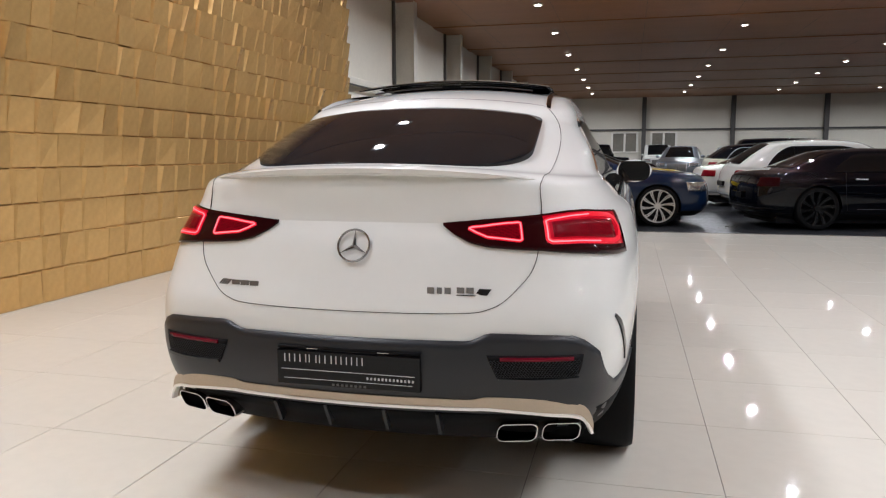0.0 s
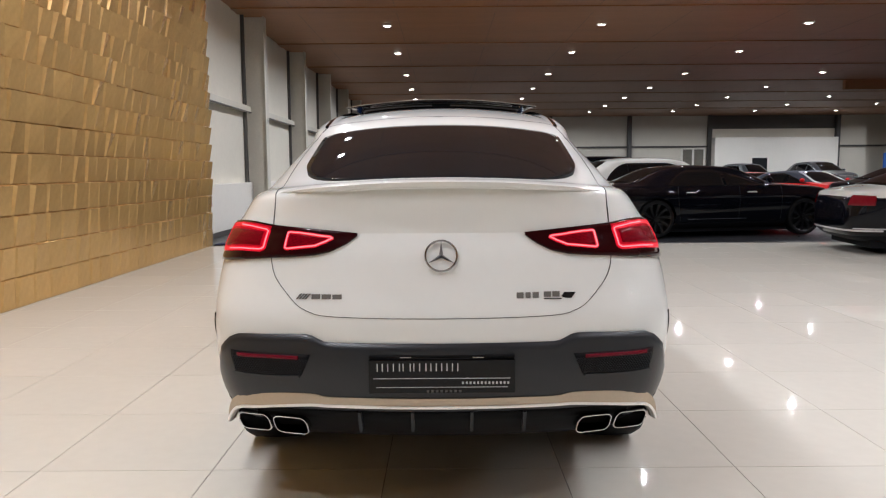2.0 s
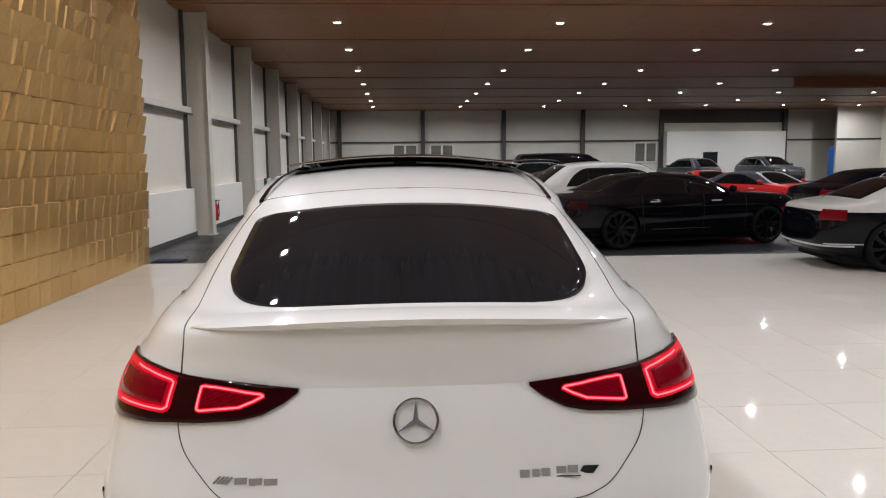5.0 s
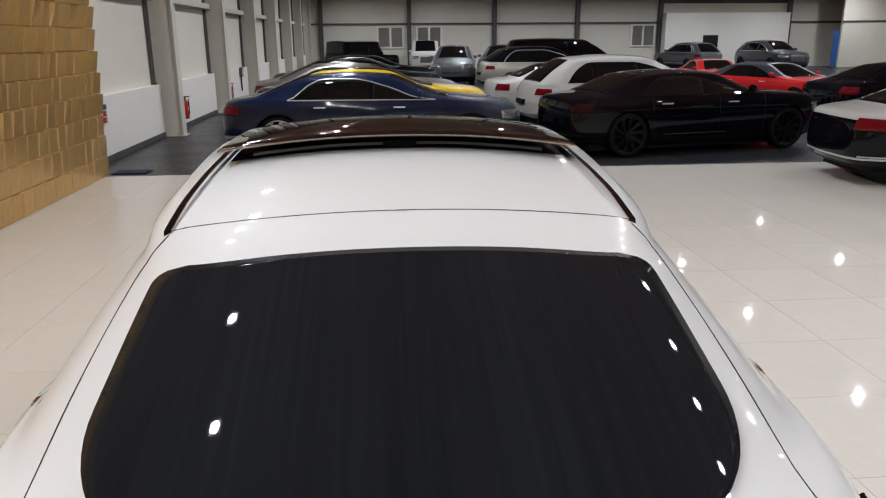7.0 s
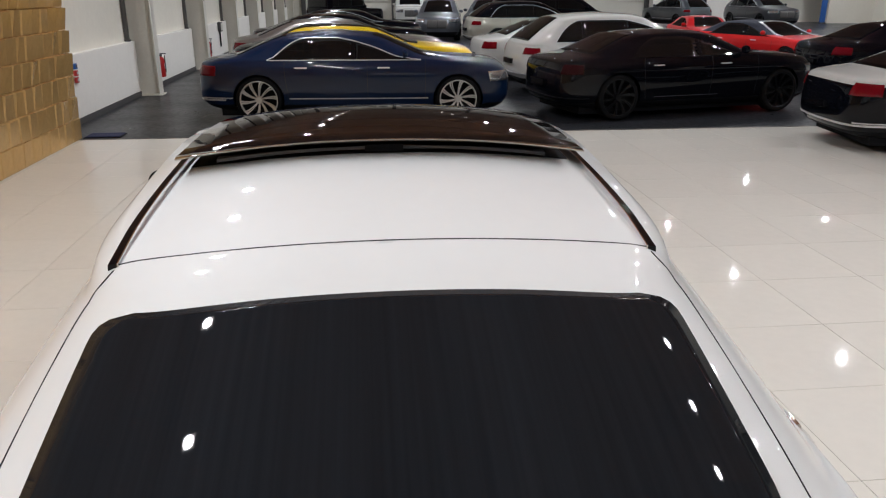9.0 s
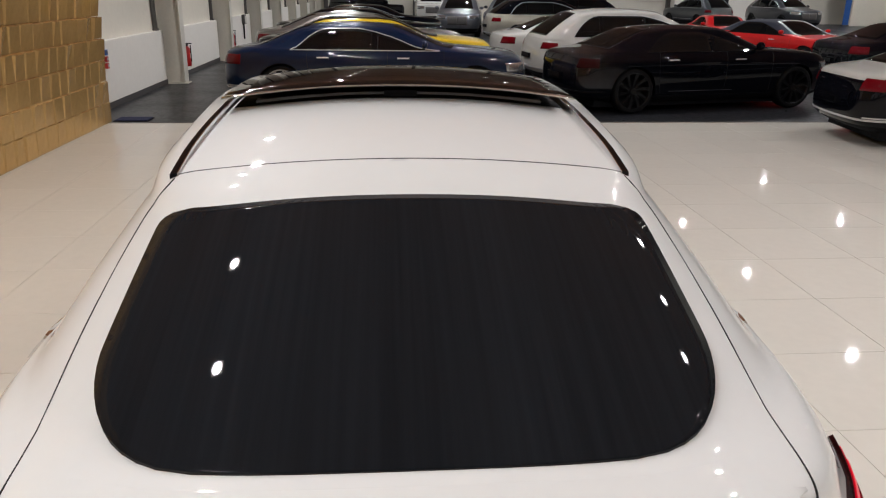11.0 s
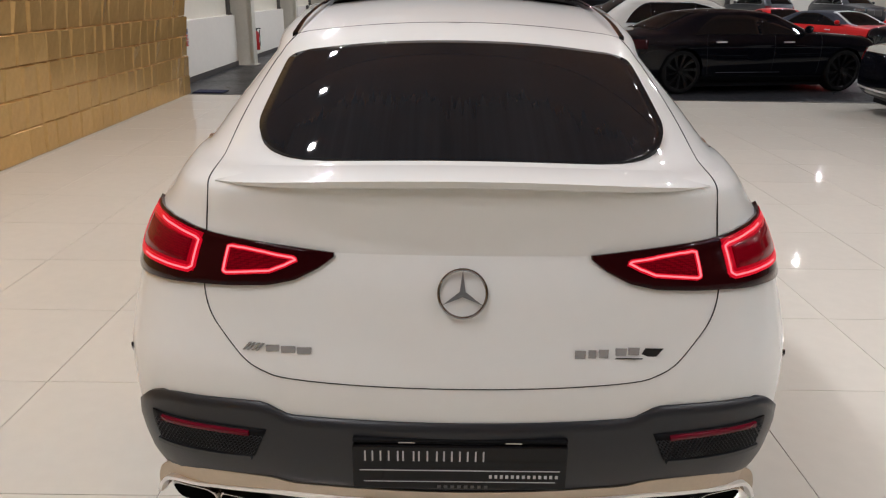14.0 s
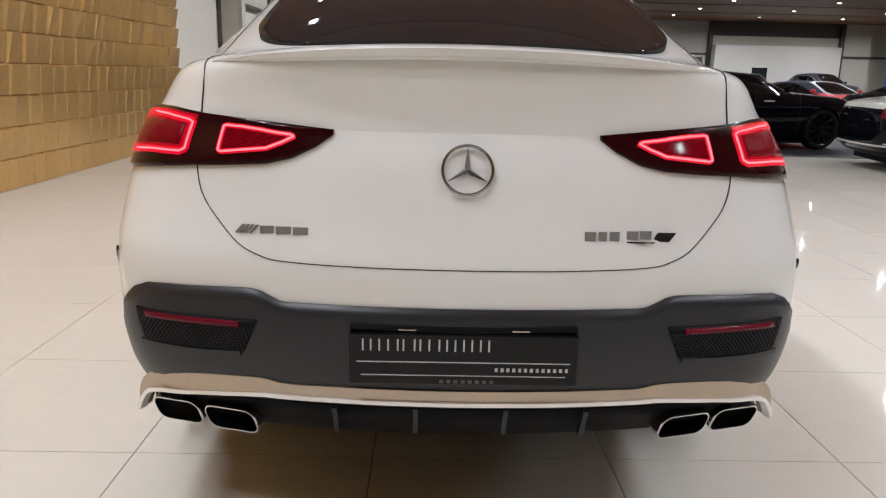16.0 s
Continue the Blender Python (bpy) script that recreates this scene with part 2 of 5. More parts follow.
class Shell:
    """A car body as a stack of plan outlines. Every attribute is a short list over the levels, bottom to top.
    rear and front are where the outline meets the centre line; corner is how far the corner reaches along the car."""

    def __init__(self, z, rear, front, half, power, arch, corner, crown, roof=None, fold=None):
        self.a = dict(z=z, rear=rear, front=front, half=half, power=power, arch=arch, corner=corner, crown=crown)
        self.n = len(z)
        self.roof, self.fold = roof, fold

    def get(self, key, v):
        return catmull(self.a[key], v)

    def level(self, z):
        lo, hi = 0.0, self.n - 1.0
        for _ in range(40):
            mid = (lo + hi) / 2
            if self.get("z", mid) < z:
                lo = mid
            else:
                hi = mid
        return (lo + hi) / 2

    def arc(self, s, half, p):
        if s < 0.6:
            return s / 0.6 * 0.72
        f0 = math.asin(0.72 ** (p / 2))
        f = f0 + (math.pi / 2 - f0) * (s - 0.6) / 0.4
        return math.sin(f) ** (2 / p)

    def point(self, v, s):
        """v: level; s: 0 rear centre, 1 rear end of the side, 2 front end of the side, 3 front centre."""
        side = -1 if s < 0 else 1
        s = abs(s)
        if s > 3:
            side, s = -side, 6 - s
        g = {k: catmull(vals, v) for k, vals in self.a.items()}
        w, p, a, c = g["half"], g["power"], g["arch"], g["corner"]
        c = min(c, (g["front"] - g["rear"]) * 0.45)

        def bow(x):
            return a * (x * w) ** 2 + c * (1 - math.sqrt(max(0.0, 1 - x**p)))
        if s <= 1:
            x = self.arc(s, w, p)
            y = g["rear"] + bow(x)
        elif s >= 2:
            x = self.arc(3 - s, w, p)
            y = g["front"] - bow(x)
        else:
            x = 1.0
            y0, y1 = g["rear"] + bow(1.0), g["front"] - bow(1.0)
            y = y0 + (y1 - y0) * (s - 1)
        z = g["z"] - g["crown"] * (x * w) ** 2
        if self.fold and s < 1:
            level, below, above, depth, wide = self.fold
            reach = above if v > level else below
            y += depth * max(0.0, 1 - abs(v - level) / reach) * max(0.0, 1 - (x * w / wide) ** 4)
        if self.roof:
            k = max(0.0, v - (self.n - 3)) / 2
            z += k * (self.roof(y) - g["z"])
        return Vector((side * x * w, y, z))

    def normal(self, v, s):
        e = 0.01
        v0, v1 = max(0, v - e), min(self.n - 1, v + e)
        s0, s1 = s - e, s + e
        n = (self.point(v, s1) - self.point(v, s0)).cross(self.point(v1, s) - self.point(v0, s))
        return n.normalized()

    def s_at(self, v, x):
        """The place along the rear outline that lies x off the centre line."""
        lo, hi = 0.0, 1.0
        for _ in range(30):
            mid = (lo + hi) / 2
            if self.point(v, mid).x < x:
                lo = mid
            else:
                hi = mid
        return (lo + hi) / 2

    def s_side(self, v, y):
        lo, hi = 0.6, 2.4
        for _ in range(30):
            mid = (lo + hi) / 2
            if self.point(v, mid).y < y:
                lo = mid
            else:
                hi = mid
        return (lo + hi) / 2

    def build(self, name, mat, parent, per=3, arc=18, side=24, label=""):
        ss = [i / arc for i in range(arc)] + [1 + i / side for i in range(side)] + [2 + i / arc for i in range(arc + 1)]
        full = ss + [-s for s in ss[-2:0:-1]]
        vs = [i / per for i in range((self.n - 1) * per + 1)]
        verts, faces = [], []
        m = len(full)
        for v in vs:
            verts += [self.point(v, s) for s in full]
        for i in range(len(vs) - 1):
            for j in range(m):
                k = (j + 1) % m
                faces.append((i * m + j, i * m + k, (i + 1) * m + k, (i + 1) * m + j))
        faces.append(tuple(range(m - 1, -1, -1)))
        # roof skin, laid across from side to side
        top = (len(vs) - 1) * m
        h = len(ss)
        cols = 12
        crown = self.a["crown"][-1]
        rows = []
        for i in range(h):
            r = verts[top + i]
            row = []
            for c in range(cols + 1):
                f = c / cols * 2 - 1
                if c == cols or i in (0, h - 1):
                    row.append(top + i)
                elif c == 0:
                    row.append(top + (m - i) % m)
                else:
                    x = f * r.x
                    verts.append(Vector((x, r.y, r.z + crown * (r.x**2 - x * x))))
                    row.append(len(verts) - 1)
            rows.append(row)
        for i in range(h - 1):
            for c in range(cols):
                q = [rows[i][c], rows[i][c + 1], rows[i + 1][c + 1], rows[i + 1][c]]
                q = list(dict.fromkeys(q))
                if len(q) > 2:
                    faces.append(tuple(q))
        return mesh_object(name, verts, faces, mat, parent, label, smooth=True)

    def patch(self, name, mat, parent, where, nu=24, nv=8, off=0.004, thick=0.006, label="", smooth=True):
        """A plate that follows the body: where(u, w) gives level and s for u and w from 0 to 1."""
        top, bot = [], []
        for i in range(nu + 1):
            for j in range(nv + 1):
                v, s = where(i / nu, j / nv)
                p, n = self.point(v, s), self.normal(v, s)
                top.append(p + n * off)
                bot.append(p - n * thick)
        k = nv + 1
        faces = [(i * k + j, (i + 1) * k + j, (i + 1) * k + j + 1, i * k + j + 1) for i in range(nu) for j in range(nv)]
        rim = [i * k for i in range(nu)] + [nu * k + j for j in range(nv)] + [i * k + nv for i in range(nu, 0, -1)] + [j for j in range(nv, 0, -1)]
        m = len(top)
        verts = top + [bot[r] for r in rim]
        for a in range(len(rim)):
            c = (a + 1) % len(rim)
            faces.append((rim[c], rim[a], m + a, m + c))
        ob = mesh_object(name, verts, faces, mat, parent, label)
        if smooth:
            ob.data.polygons.foreach_set("use_smooth", [f < nu * nv for f in range(len(faces))])
        return ob

    def line(self, name, mat, parent, path, width=0.005, off=0.0012, label="", closed=False):
        """A thin strip along (level, s) places on the body; width may be a list."""
        verts, faces = [], []
        pts = [self.point(v, s) + self.normal(v, s) * off for v, s in path]
        nor = [self.normal(v, s) for v, s in path]
        n = len(pts)
        for i, p in enumerate(pts):
            nxt, prv = (pts[(i + 1) % n], pts[i - 1]) if closed else (pts[min(i + 1, n - 1)], pts[max(i - 1, 0)])
            t = (nxt - prv).normalized()
            h = (width[i] if isinstance(width, list) else width) / 2
            b = t.cross(nor[i]).normalized() * h
            verts += [p - b, p + b, p + b - nor[i] * (off + 0.003), p - b - nor[i] * (off + 0.003)]
        for i in range(n if closed else n - 1):
            q = (i + 1) % n
            for k in range(4):
                l = (k + 1) % 4
                faces.append((i * 4 + k, i * 4 + l, q * 4 + l, q * 4 + k))
        if not closed:
            faces += [(3, 2, 1, 0), (n * 4 - 4, n * 4 - 3, n * 4 - 2, n * 4 - 1)]
        return mesh_object(name, verts, faces, mat, parent, label)


def smooth_path(pts, per=6):
    """A smooth line through a few (a, b) places."""
    out = []
    n = len(pts)
    for i in range(n - 1):
        p0, p1, p2, p3 = pts[max(i - 1, 0)], pts[i], pts[i + 1], pts[min(i + 2, n - 1)]
        for k in range(per):
            t = k / per
            out.append(tuple(0.5 * (2 * b + (c - a) * t + (2 * a - 5 * b + 4 * c - d) * t * t + (3 * b - a - 3 * c + d) * t**3)
                             for a, b, c, d in zip(p0, p1, p2, p3)))
    out.append(tuple(pts[-1]))
    return out


def table(pairs, x):
    """Straight-line reading of a short table."""
    for (a, p), (b, q) in zip(pairs, pairs[1:]):
        if x <= b:
            return p + (q - p) * max(0.0, (x - a)) / (b - a)
    return pairs[-1][1]


def ease(pairs, x):
    for (a, p), (b, q) in zip(pairs, pairs[1:]):
        if x <= b:
            f = max(0.0, (x - a)) / (b - a)
            return p + (q - p) * f * f * (3 - 2 * f)
    return pairs[-1][1]


def lathe(profile, n=32):
    """A turned body about the x axis from (along, radius) pairs."""
    bm = bmesh.new()
    rings = []
    for a, r in profile:
        rings.append([bm.verts.new((a, r * math.cos(2 * math.pi * i / n), r * math.sin(2 * math.pi * i / n))) for i in range(n)])
    for p, q in zip(rings, rings[1:]):
        for i in range(n):
            bm.faces.new((p[i], p[(i + 1) % n], q[(i + 1) % n], q[i]))
    return bm


def prism(outline, depth0, depth1, place):
    """A plate from an outline in two coordinates; place(a, b, d) gives the point."""
    bm = bmesh.new()
    f = [bm.verts.new(place(a, b, depth0)) for a, b in outline]
    g = [bm.verts.new(place(a, b, depth1)) for a, b in outline]
    n = len(outline)
    bm.faces.new(f)
    bm.faces.new(g[::-1])
    for i in range(n):
        bm.faces.new((f[i], g[i], g[(i + 1) % n], f[(i + 1) % n]))
    return bm


def rounded(w, h, r, n=5, slant=0.0):
    """A rounded rectangle about the origin, w by h; slant pushes the top edge sideways."""
    pts = []
    for cx, cy, a0 in ((w / 2 - r, h / 2 - r, 0), (-w / 2 + r, h / 2 - r, 90), (-w / 2 + r, -h / 2 + r, 180), (w / 2 - r, -h / 2 + r, 270)):
        for i in range(n + 1):
            a = radians(a0 + 90 * i / n)
            x, y = cx + r * math.cos(a), cy + r * math.sin(a)
            pts.append((x + slant * y, y))
    return pts


def wheel(parent, x, y, r, width, side, rim_mat, spokes=10):
    """A wheel under a car: tyre and rim with spokes. side: +1 faces +x."""
    w = width / 2
    tyre = part("tyre", lathe([(-w, r * 0.80), (-w, r * 0.95), (-w * 0.8, r * 0.99), (0, r), (w * 0.8, r * 0.99), (w, r * 0.95), (w * 1.02, r * 0.88), (w * 0.96, r * 0.80)] if side > 0 else
                              [(-w * 0.96, r * 0.80), (-w * 1.02, r * 0.88), (-w, r * 0.95), (-w * 0.8, r * 0.99), (0, r), (w * 0.8, r * 0.99), (w, r * 0.95), (w, r * 0.80)]), RUBBER, None, smooth=True)
    rim = part("rim", lathe([(w * 0.94 * side, r * 0.83), (w * 1.0 * side, r * 0.81), (w * 0.98 * side, r * 0.775), (w * 0.7 * side, r * 0.76)]), rim_mat, None, smooth=True)
    barrel = part("barrel", lathe([(w * 0.75 * side, r * 0.765), (-w * 0.6 * side, r * 0.70), (-w * 0.6 * side, 0.01)]), DARK_RIM, None, smooth=True)
    bm = bmesh.new()
    for i in range(spokes):
        a = 2 * math.pi * i / spokes
        rot = Matrix.Rotation(a, 4, "X")
        # a bent vane, narrow at the hub, wide and split by a dark groove towards the rim
        for lo, hi in ((0.0, 0.40), (0.58, 1.0)):
            ring = []
            for k, (h, half, bend) in enumerate(((0.14, 0.011, 0.0), (0.40, 0.017, 0.012), (0.62, 0.026, 0.034), (0.785, 0.037, 0.068))):
                if k == 0 and lo > 0:
                    lo2, hi2 = 0.45, 1.0
                elif k == 0:
                    lo2, hi2 = 0.0, 0.55
                else:
                    lo2, hi2 = lo, hi
                x0 = w * (0.62 + 0.34 * (h - 0.14) / 0.64)
                ya, yb = bend - half + 2 * half * lo2, bend - half + 2 * half * hi2
                ring.append([bm.verts.new(rot @ Vector((p * side, q, r * h))) for p, q in ((x0, ya), (x0, yb), (x0 - 0.035, yb), (x0 - 0.035, ya))])
            for a, b in zip(ring, ring[1:]):
                for k in range(4):
                    bm.faces.new((a[k], a[(k + 1) % 4], b[(k + 1) % 4], b[k]))
            bm.faces.new(ring[0])
            bm.faces.new(ring[-1][::-1])
    bmesh.ops.create_cone(bm, cap_ends=True, segments=16, radius1=r * 0.17, radius2=r * 0.13, depth=0.04,
                          matrix=Matrix.Translation((w * 0.64 * side, 0, 0)) @ Matrix.Rotation(radians(90), 4, "Y"))
    spoke = part("spokes", bm, rim_mat, None)
    hub = new("wheel")
    hub.parent = parent
    hub.matrix_basis = pose(x, y, r)
    for o in (tyre, rim, barrel, spoke):
        o.parent = hub
    return hub


# ---- setting ----
X0, X1, Y0, Y1 = -4.95, 34.0, -9.0, 51.0
CEIL = 5.2
EDGE = 11.05
floor = tagged(part("floor", box(X0, X1, Y0, EDGE, -0.2, -0.003), GROUT, None), "grey grout bed under polished cream tiles", "floor", kind="structure")
floor_2 = tagged(part("floor_2", box(X0, X1, EDGE, Y1, -0.2, 0.0), DARK_FLOOR, None), "dark grey smooth floor under the parked cars", "floor", kind="structure")
wall_west = tagged(part("wall_west", box(X0 - 0.2, X0, EDGE, Y1, 0, CEIL), WALL, None), "light grey clad hall wall", "wall", kind="structure")
wall_gold = tagged(part("wall_gold", box(X0 - 0.2, -4.42, Y0, 11.15, 0, CEIL), GOLD, None), "gold relief feature wall", "wall", kind="structure")
wall_north = tagged(part("wall_north", box(X0, X1, Y1, Y1 + 0.2, 0, CEIL + 1), WALL, None), "light grey clad end wall", "wall", kind="structure")
wall_east = tagged(part("wall_east", box(X1, X1 + 0.2, Y0, Y1, 0, CEIL + 1), WALL, None), "light grey clad hall wall", "wall", kind="structure")
wall_south = tagged(part("wall_south", box(X0, X1, Y0 - 0.2, Y0, 0, CEIL + 1), WALL, None), "light grey clad hall wall", "wall", kind="structure")
ceiling = tagged(part("ceiling", box(X0, X1, Y0, Y1, CEIL, CEIL + 0.2), WOOD, None), "brown wood panel ceiling", "ceiling", kind="structure")


threshold = tagged(part("trim", box(-4.42, X1, EDGE - 0.03, EDGE + 0.03, -0.01, 0.006, 0.002), DARK_STEEL, None), "dark metal strip between tile and dark floor", "threshold", kind="structure")

# left wall: steel columns, girts, low white wall panels
COLS_Y = (16.2, 21.6, 27.0, 32.4, 37.8, 43.2, 48.6)


def i_column(x0, x1, y, w, top, mat, label):
    col = thing("steel_column", label, "column", "hall columns", at=(0, y, 0))
    part("web", box(x0, x1, -0.012, 0.012, 0, top), mat, col)
    part("flange", box(x1 - 0.02, x1, -w / 2, w / 2, 0, top, 0.003), mat, col)
    part("flange", box(x0, x0 + 0.02, -w / 2, w / 2, 0, top, 0.003), mat, col)
    part("base_plate", box(x0 - 0.0, x1 + 0.05, -w / 2 - 0.04, w / 2 + 0.04, 0, 0.02), mat, col)
    return col


prev = 11.2
for k, cy in enumerate(COLS_Y):
    i_column(-4.945, -4.42, cy, 0.30, CEIL, STEEL, "light grey steel wide-flange column against the hall wall")
    low_wall = thing("low_wall_panel", "white painted low wall panel between the columns", "wall panel", "low wall panels")
    part("panel", box(-4.944, -4.80, prev + 0.005, cy - 0.17, 0.10, 1.12, 0.006), WALL_WHITE, low_wall)
    part("plinth", box(-4.944, -4.79, prev + 0.005, cy - 0.17, 0.0, 0.10), DARK_STEEL, low_wall)
    girt = thing("wall_girt", "grey steel rail across the wall cladding", "girt", "wall girts")
    part("rail", box(-4.944, -4.78, prev + 0.005, cy - 0.17, 2.86, 3.0, 0.01), STEEL, girt)
    part("lip", box(-4.80, -4.775, prev + 0.005, cy - 0.17, 2.83, 2.86), DARK_STEEL, girt)
    # capped dark strip, added for the line of shade along the column's edge
    conduit = thing("wall_conduit", "dark vertical cable conduit beside a column", "conduit", "wall conduits")
    part("dark_strip", box(-4.944, -4.86, cy - 0.34, cy - 0.27, 1.13, CEIL, 0.01), DARK_STEEL, conduit)
    part("cap", box(-4.944, -4.84, cy - 0.36, cy - 0.25, 1.12, 1.16, 0.004), DARK_STEEL, conduit)
    prev = cy + 0.17


# end wall: columns, rail, windows, partition
for k, cx in enumerate((-3.95, 1.9, 7.65, 13.35, 19.1, 28.25)):
    post = thing("steel_post", "dark brown steel post on the end wall", "post", "end wall posts", at=(cx, Y1, 0))
    part("shaft", box(-0.14, 0.14, -0.30, -0.002, 0, CEIL, 0.01), DARK_STEEL, post)
    part("base_plate", box(-0.2, 0.2, -0.36, -0.002, 0, 0.02), DARK_STEEL, post)
tagged(part("trim_2", box(X0, X1, Y1 - 0.12, Y1 - 0.002, 2.94, 3.06), DARK_STEEL, None), "dark steel rail along the end wall", "rail", kind="structure")
# dark sheet that imitates the shaded wall head above the partition
tagged(part("shade_band", box(19.26, 28.09, Y1 - 0.05, Y1 - 0.002, 4.25, CEIL), DARK_STEEL, None), "dark band at the head of the end wall", "trim", kind="structure")
# the pale pane colour stands in for the lit interior behind the glass
PALE_PANE = material("pale_lit_pane", (0.20, 0.19, 0.16), 0.12, vary=0.25, scale=1.5)
PANE = material("dark_pane", (0.02, 0.022, 0.025), 0.05)
for k, (wx0, wx1, wz0, wz1) in enumerate(((-0.28, 1.55, 1.42, 2.86), (2.35, 4.12, 1.42, 2.86), (17.1, 18.85, 1.42, 2.9))):
    win = tagged(new("window_%d" % (k + 1)), "white framed double window in the end wall", "window", kind="structure")
    y = Y1 - 0.10
    part("window_frame", box(wx0, wx1, y, Y1 - 0.003, wz1 - 0.1, wz1, 0.01), WALL_WHITE, win)
    part("window_frame", box(wx0, wx1, y, Y1 - 0.003, wz0, wz0 + 0.1, 0.01), WALL_WHITE, win)
    mid = (wx0 + wx1) / 2
    for fx in (wx0 + 0.06, mid, wx1 - 0.06):
        part("window_frame", box(fx - 0.07, fx + 0.07, y + 0.003, Y1 - 0.003, wz0 + 0.1, wz1 - 0.1, 0.01), WALL_WHITE, win)
    for p0, p1 in ((wx0 + 0.13, mid - 0.07), (mid + 0.07, wx1 - 0.13)):
        part("pane", box(p0, p1, Y1 - 0.06, Y1 - 0.05, wz0 + 0.1, wz1 - 0.1), PALE_PANE, win)
room_box = thing("partition", "white painted partition box standing before the end wall", "partition")
part("panel", box(19.2, 27.9, 50.0, 50.85, 0, 3.6, 0.02), WALL_WHITE, room_box)
part("dark_screen", box(21.85, 22.9, 49.93, 49.998, 1.3, 2.15, 0.01), PANE, room_box)
wall_far = tagged(part("wall_north_2", box(30.75, X1, 48.5, 48.7, 0, CEIL), WALL, None), "white painted wall beside the hall door", "wall", kind="structure")
part("panel_joint", box(30.76, X1, 48.46, 48.498, 2.9, 3.02), DARK_STEEL, wall_far)
BLUE = material("blue_plastic", (0.02, 0.09, 0.32), 0.4, vary=0.1)
bpost = thing("roll_up_banner", "tall narrow blue banner standing by the end wall", "banner", at=(30.25, 48.2, 0))
part("panel", box(-0.2, 0.2, -0.015, 0.015, 0.08, 2.4, 0.004), BLUE, bpost)
part("foot", box(-0.22, 0.22, -0.12, 0.12, 0.0, 0.08, 0.02), DARK_STEEL, bpost)

# ceiling beams, one mesh with the ceiling boards' joints
bm = bmesh.new()
for by in (-4.1, 0.8, 5.6, 10.4, 15.4, 20.3, 25.2, 30.1, 35.0, 39.8, 44.6):
    box(X0, X1, by - 0.3, by + 0.3, CEIL - 0.03, CEIL + 0.02, 0.0, bm)
part("beam", bm, WOOD_BEAM, ceiling, "brown timber ceiling beams")
bm = bmesh.new()
for k in range(16):
    bx = X0 + 2.4 * (k + 0.6)
    box(bx - 0.004, bx + 0.004, Y0, Y1, CEIL - 0.002, CEIL + 0.01, 0.0, bm)
part("panel_joint", bm, DARK_STEEL, ceiling)

tagged(part("trim_4", box(17.5, X1, 30.0, 30.25, CEIL - 0.42, CEIL, 0.01), WOOD, None), "timber fascia hung from the ceiling", "fascia", kind="structure")

# small things at the end of the gold wall and on the columns
RED = material("signal_red", (0.42, 0.015, 0.012), 0.35, 0, 0.3, vary=0.05)


def extinguisher(x, y, z):
    ext = thing("fire_extinguisher", "red fire extinguisher hung on the wall by a column", "fire extinguisher", "fire extinguishers", at=(x, y, z))
    bm = bmesh.new()
    prof = [(0.0, 0.01), (0.0, 0.07), (0.02, 0.078), (0.36, 0.078), (0.42, 0.06), (0.45, 0.03), (0.46, 0.01)]
    n = 20
    rings = [[bm.verts.new((r * math.cos(2 * math.pi * i / n), r * math.sin(2 * math.pi * i / n), h)) for i in range(n)] for h, r in prof]
    for p, q in zip(rings, rings[1:]):
        for i in range(n):
            bm.faces.new((p[i], p[(i + 1) % n], q[(i + 1) % n], q[i]))
    part("cylinder", bm, RED, ext, smooth=True)
    part("valve", box(-0.03, 0.03, -0.03, 0.03, 0.45, 0.50, 0.008), DARK_STEEL, ext)
    part("handle", box(-0.015, 0.12, -0.012, 0.012, 0.50, 0.525, 0.005), DARK_STEEL, ext)
    part("hose", box(0.075, 0.095, -0.012, 0.012, 0.10, 0.48, 0.006), RUBBER, ext)
    part("bracket", box(-0.115, -0.07, -0.06, 0.06, 0.12, 0.30, 0.004), DARK_STEEL, ext)
    part("label_plate", box(0.072, 0.081, -0.04, 0.04, 0.18, 0.30, 0.002), PLATE_WHITE, ext)


extinguisher(-4.685, 17.45, 0.24)
extinguisher(-4.685, 22.9, 0.24)
for k, (mat, z) in enumerate(((BLUE, 0.94), (RED, 0.83), (RED, 0.72))):
    call = thing("call_point", ("blue" if k == 0 else "red") + " square alarm box on the low white wall", "alarm box", "alarm boxes", at=(-4.80, 12.5, z))
    part("case", box(0.0, 0.05, -0.05, 0.05, -0.045, 0.045, 0.008), mat, call)
    part("face", box(0.05, 0.054, -0.03, 0.03, -0.02, 0.025, 0.002), PLATE_WHITE if k else DARK_STEEL, call)
socket = thing("socket_box", "dark socket box with a hanging cable on the low white wall", "socket box", at=(-4.80, 25.4, 0.72))
part("case", box(0.0, 0.10, -0.16, 0.16, 0.12, 0.42, 0.01), DARK_STEEL, socket)
part("lid", box(0.10, 0.112, -0.12, 0.12, 0.16, 0.38, 0.006), STEEL, socket)
part("cable", box(0.01, 0.05, -0.03, 0.03, -0.35, 0.12, 0.01), RUBBER, socket)
mat_blue = thing("doormat", "small dark blue mat at the end of the gold wall", "mat", at=(-4.02, 11.3, 0))
BLUE_MAT = material("dark_blue_textile", (0.012, 0.016, 0.06), 0.9, vary=0.2, scale=40, bump=0.3, bump_scale=300)
part("mat_top", box(-0.28, 0.22, -0.14, 0.18, 0.0, 0.025, 0.01), BLUE_MAT, mat_blue)
part("edge", box(-0.30, 0.24, -0.16, 0.20, 0.0, 0.012, 0.004), RUBBER, mat_blue)

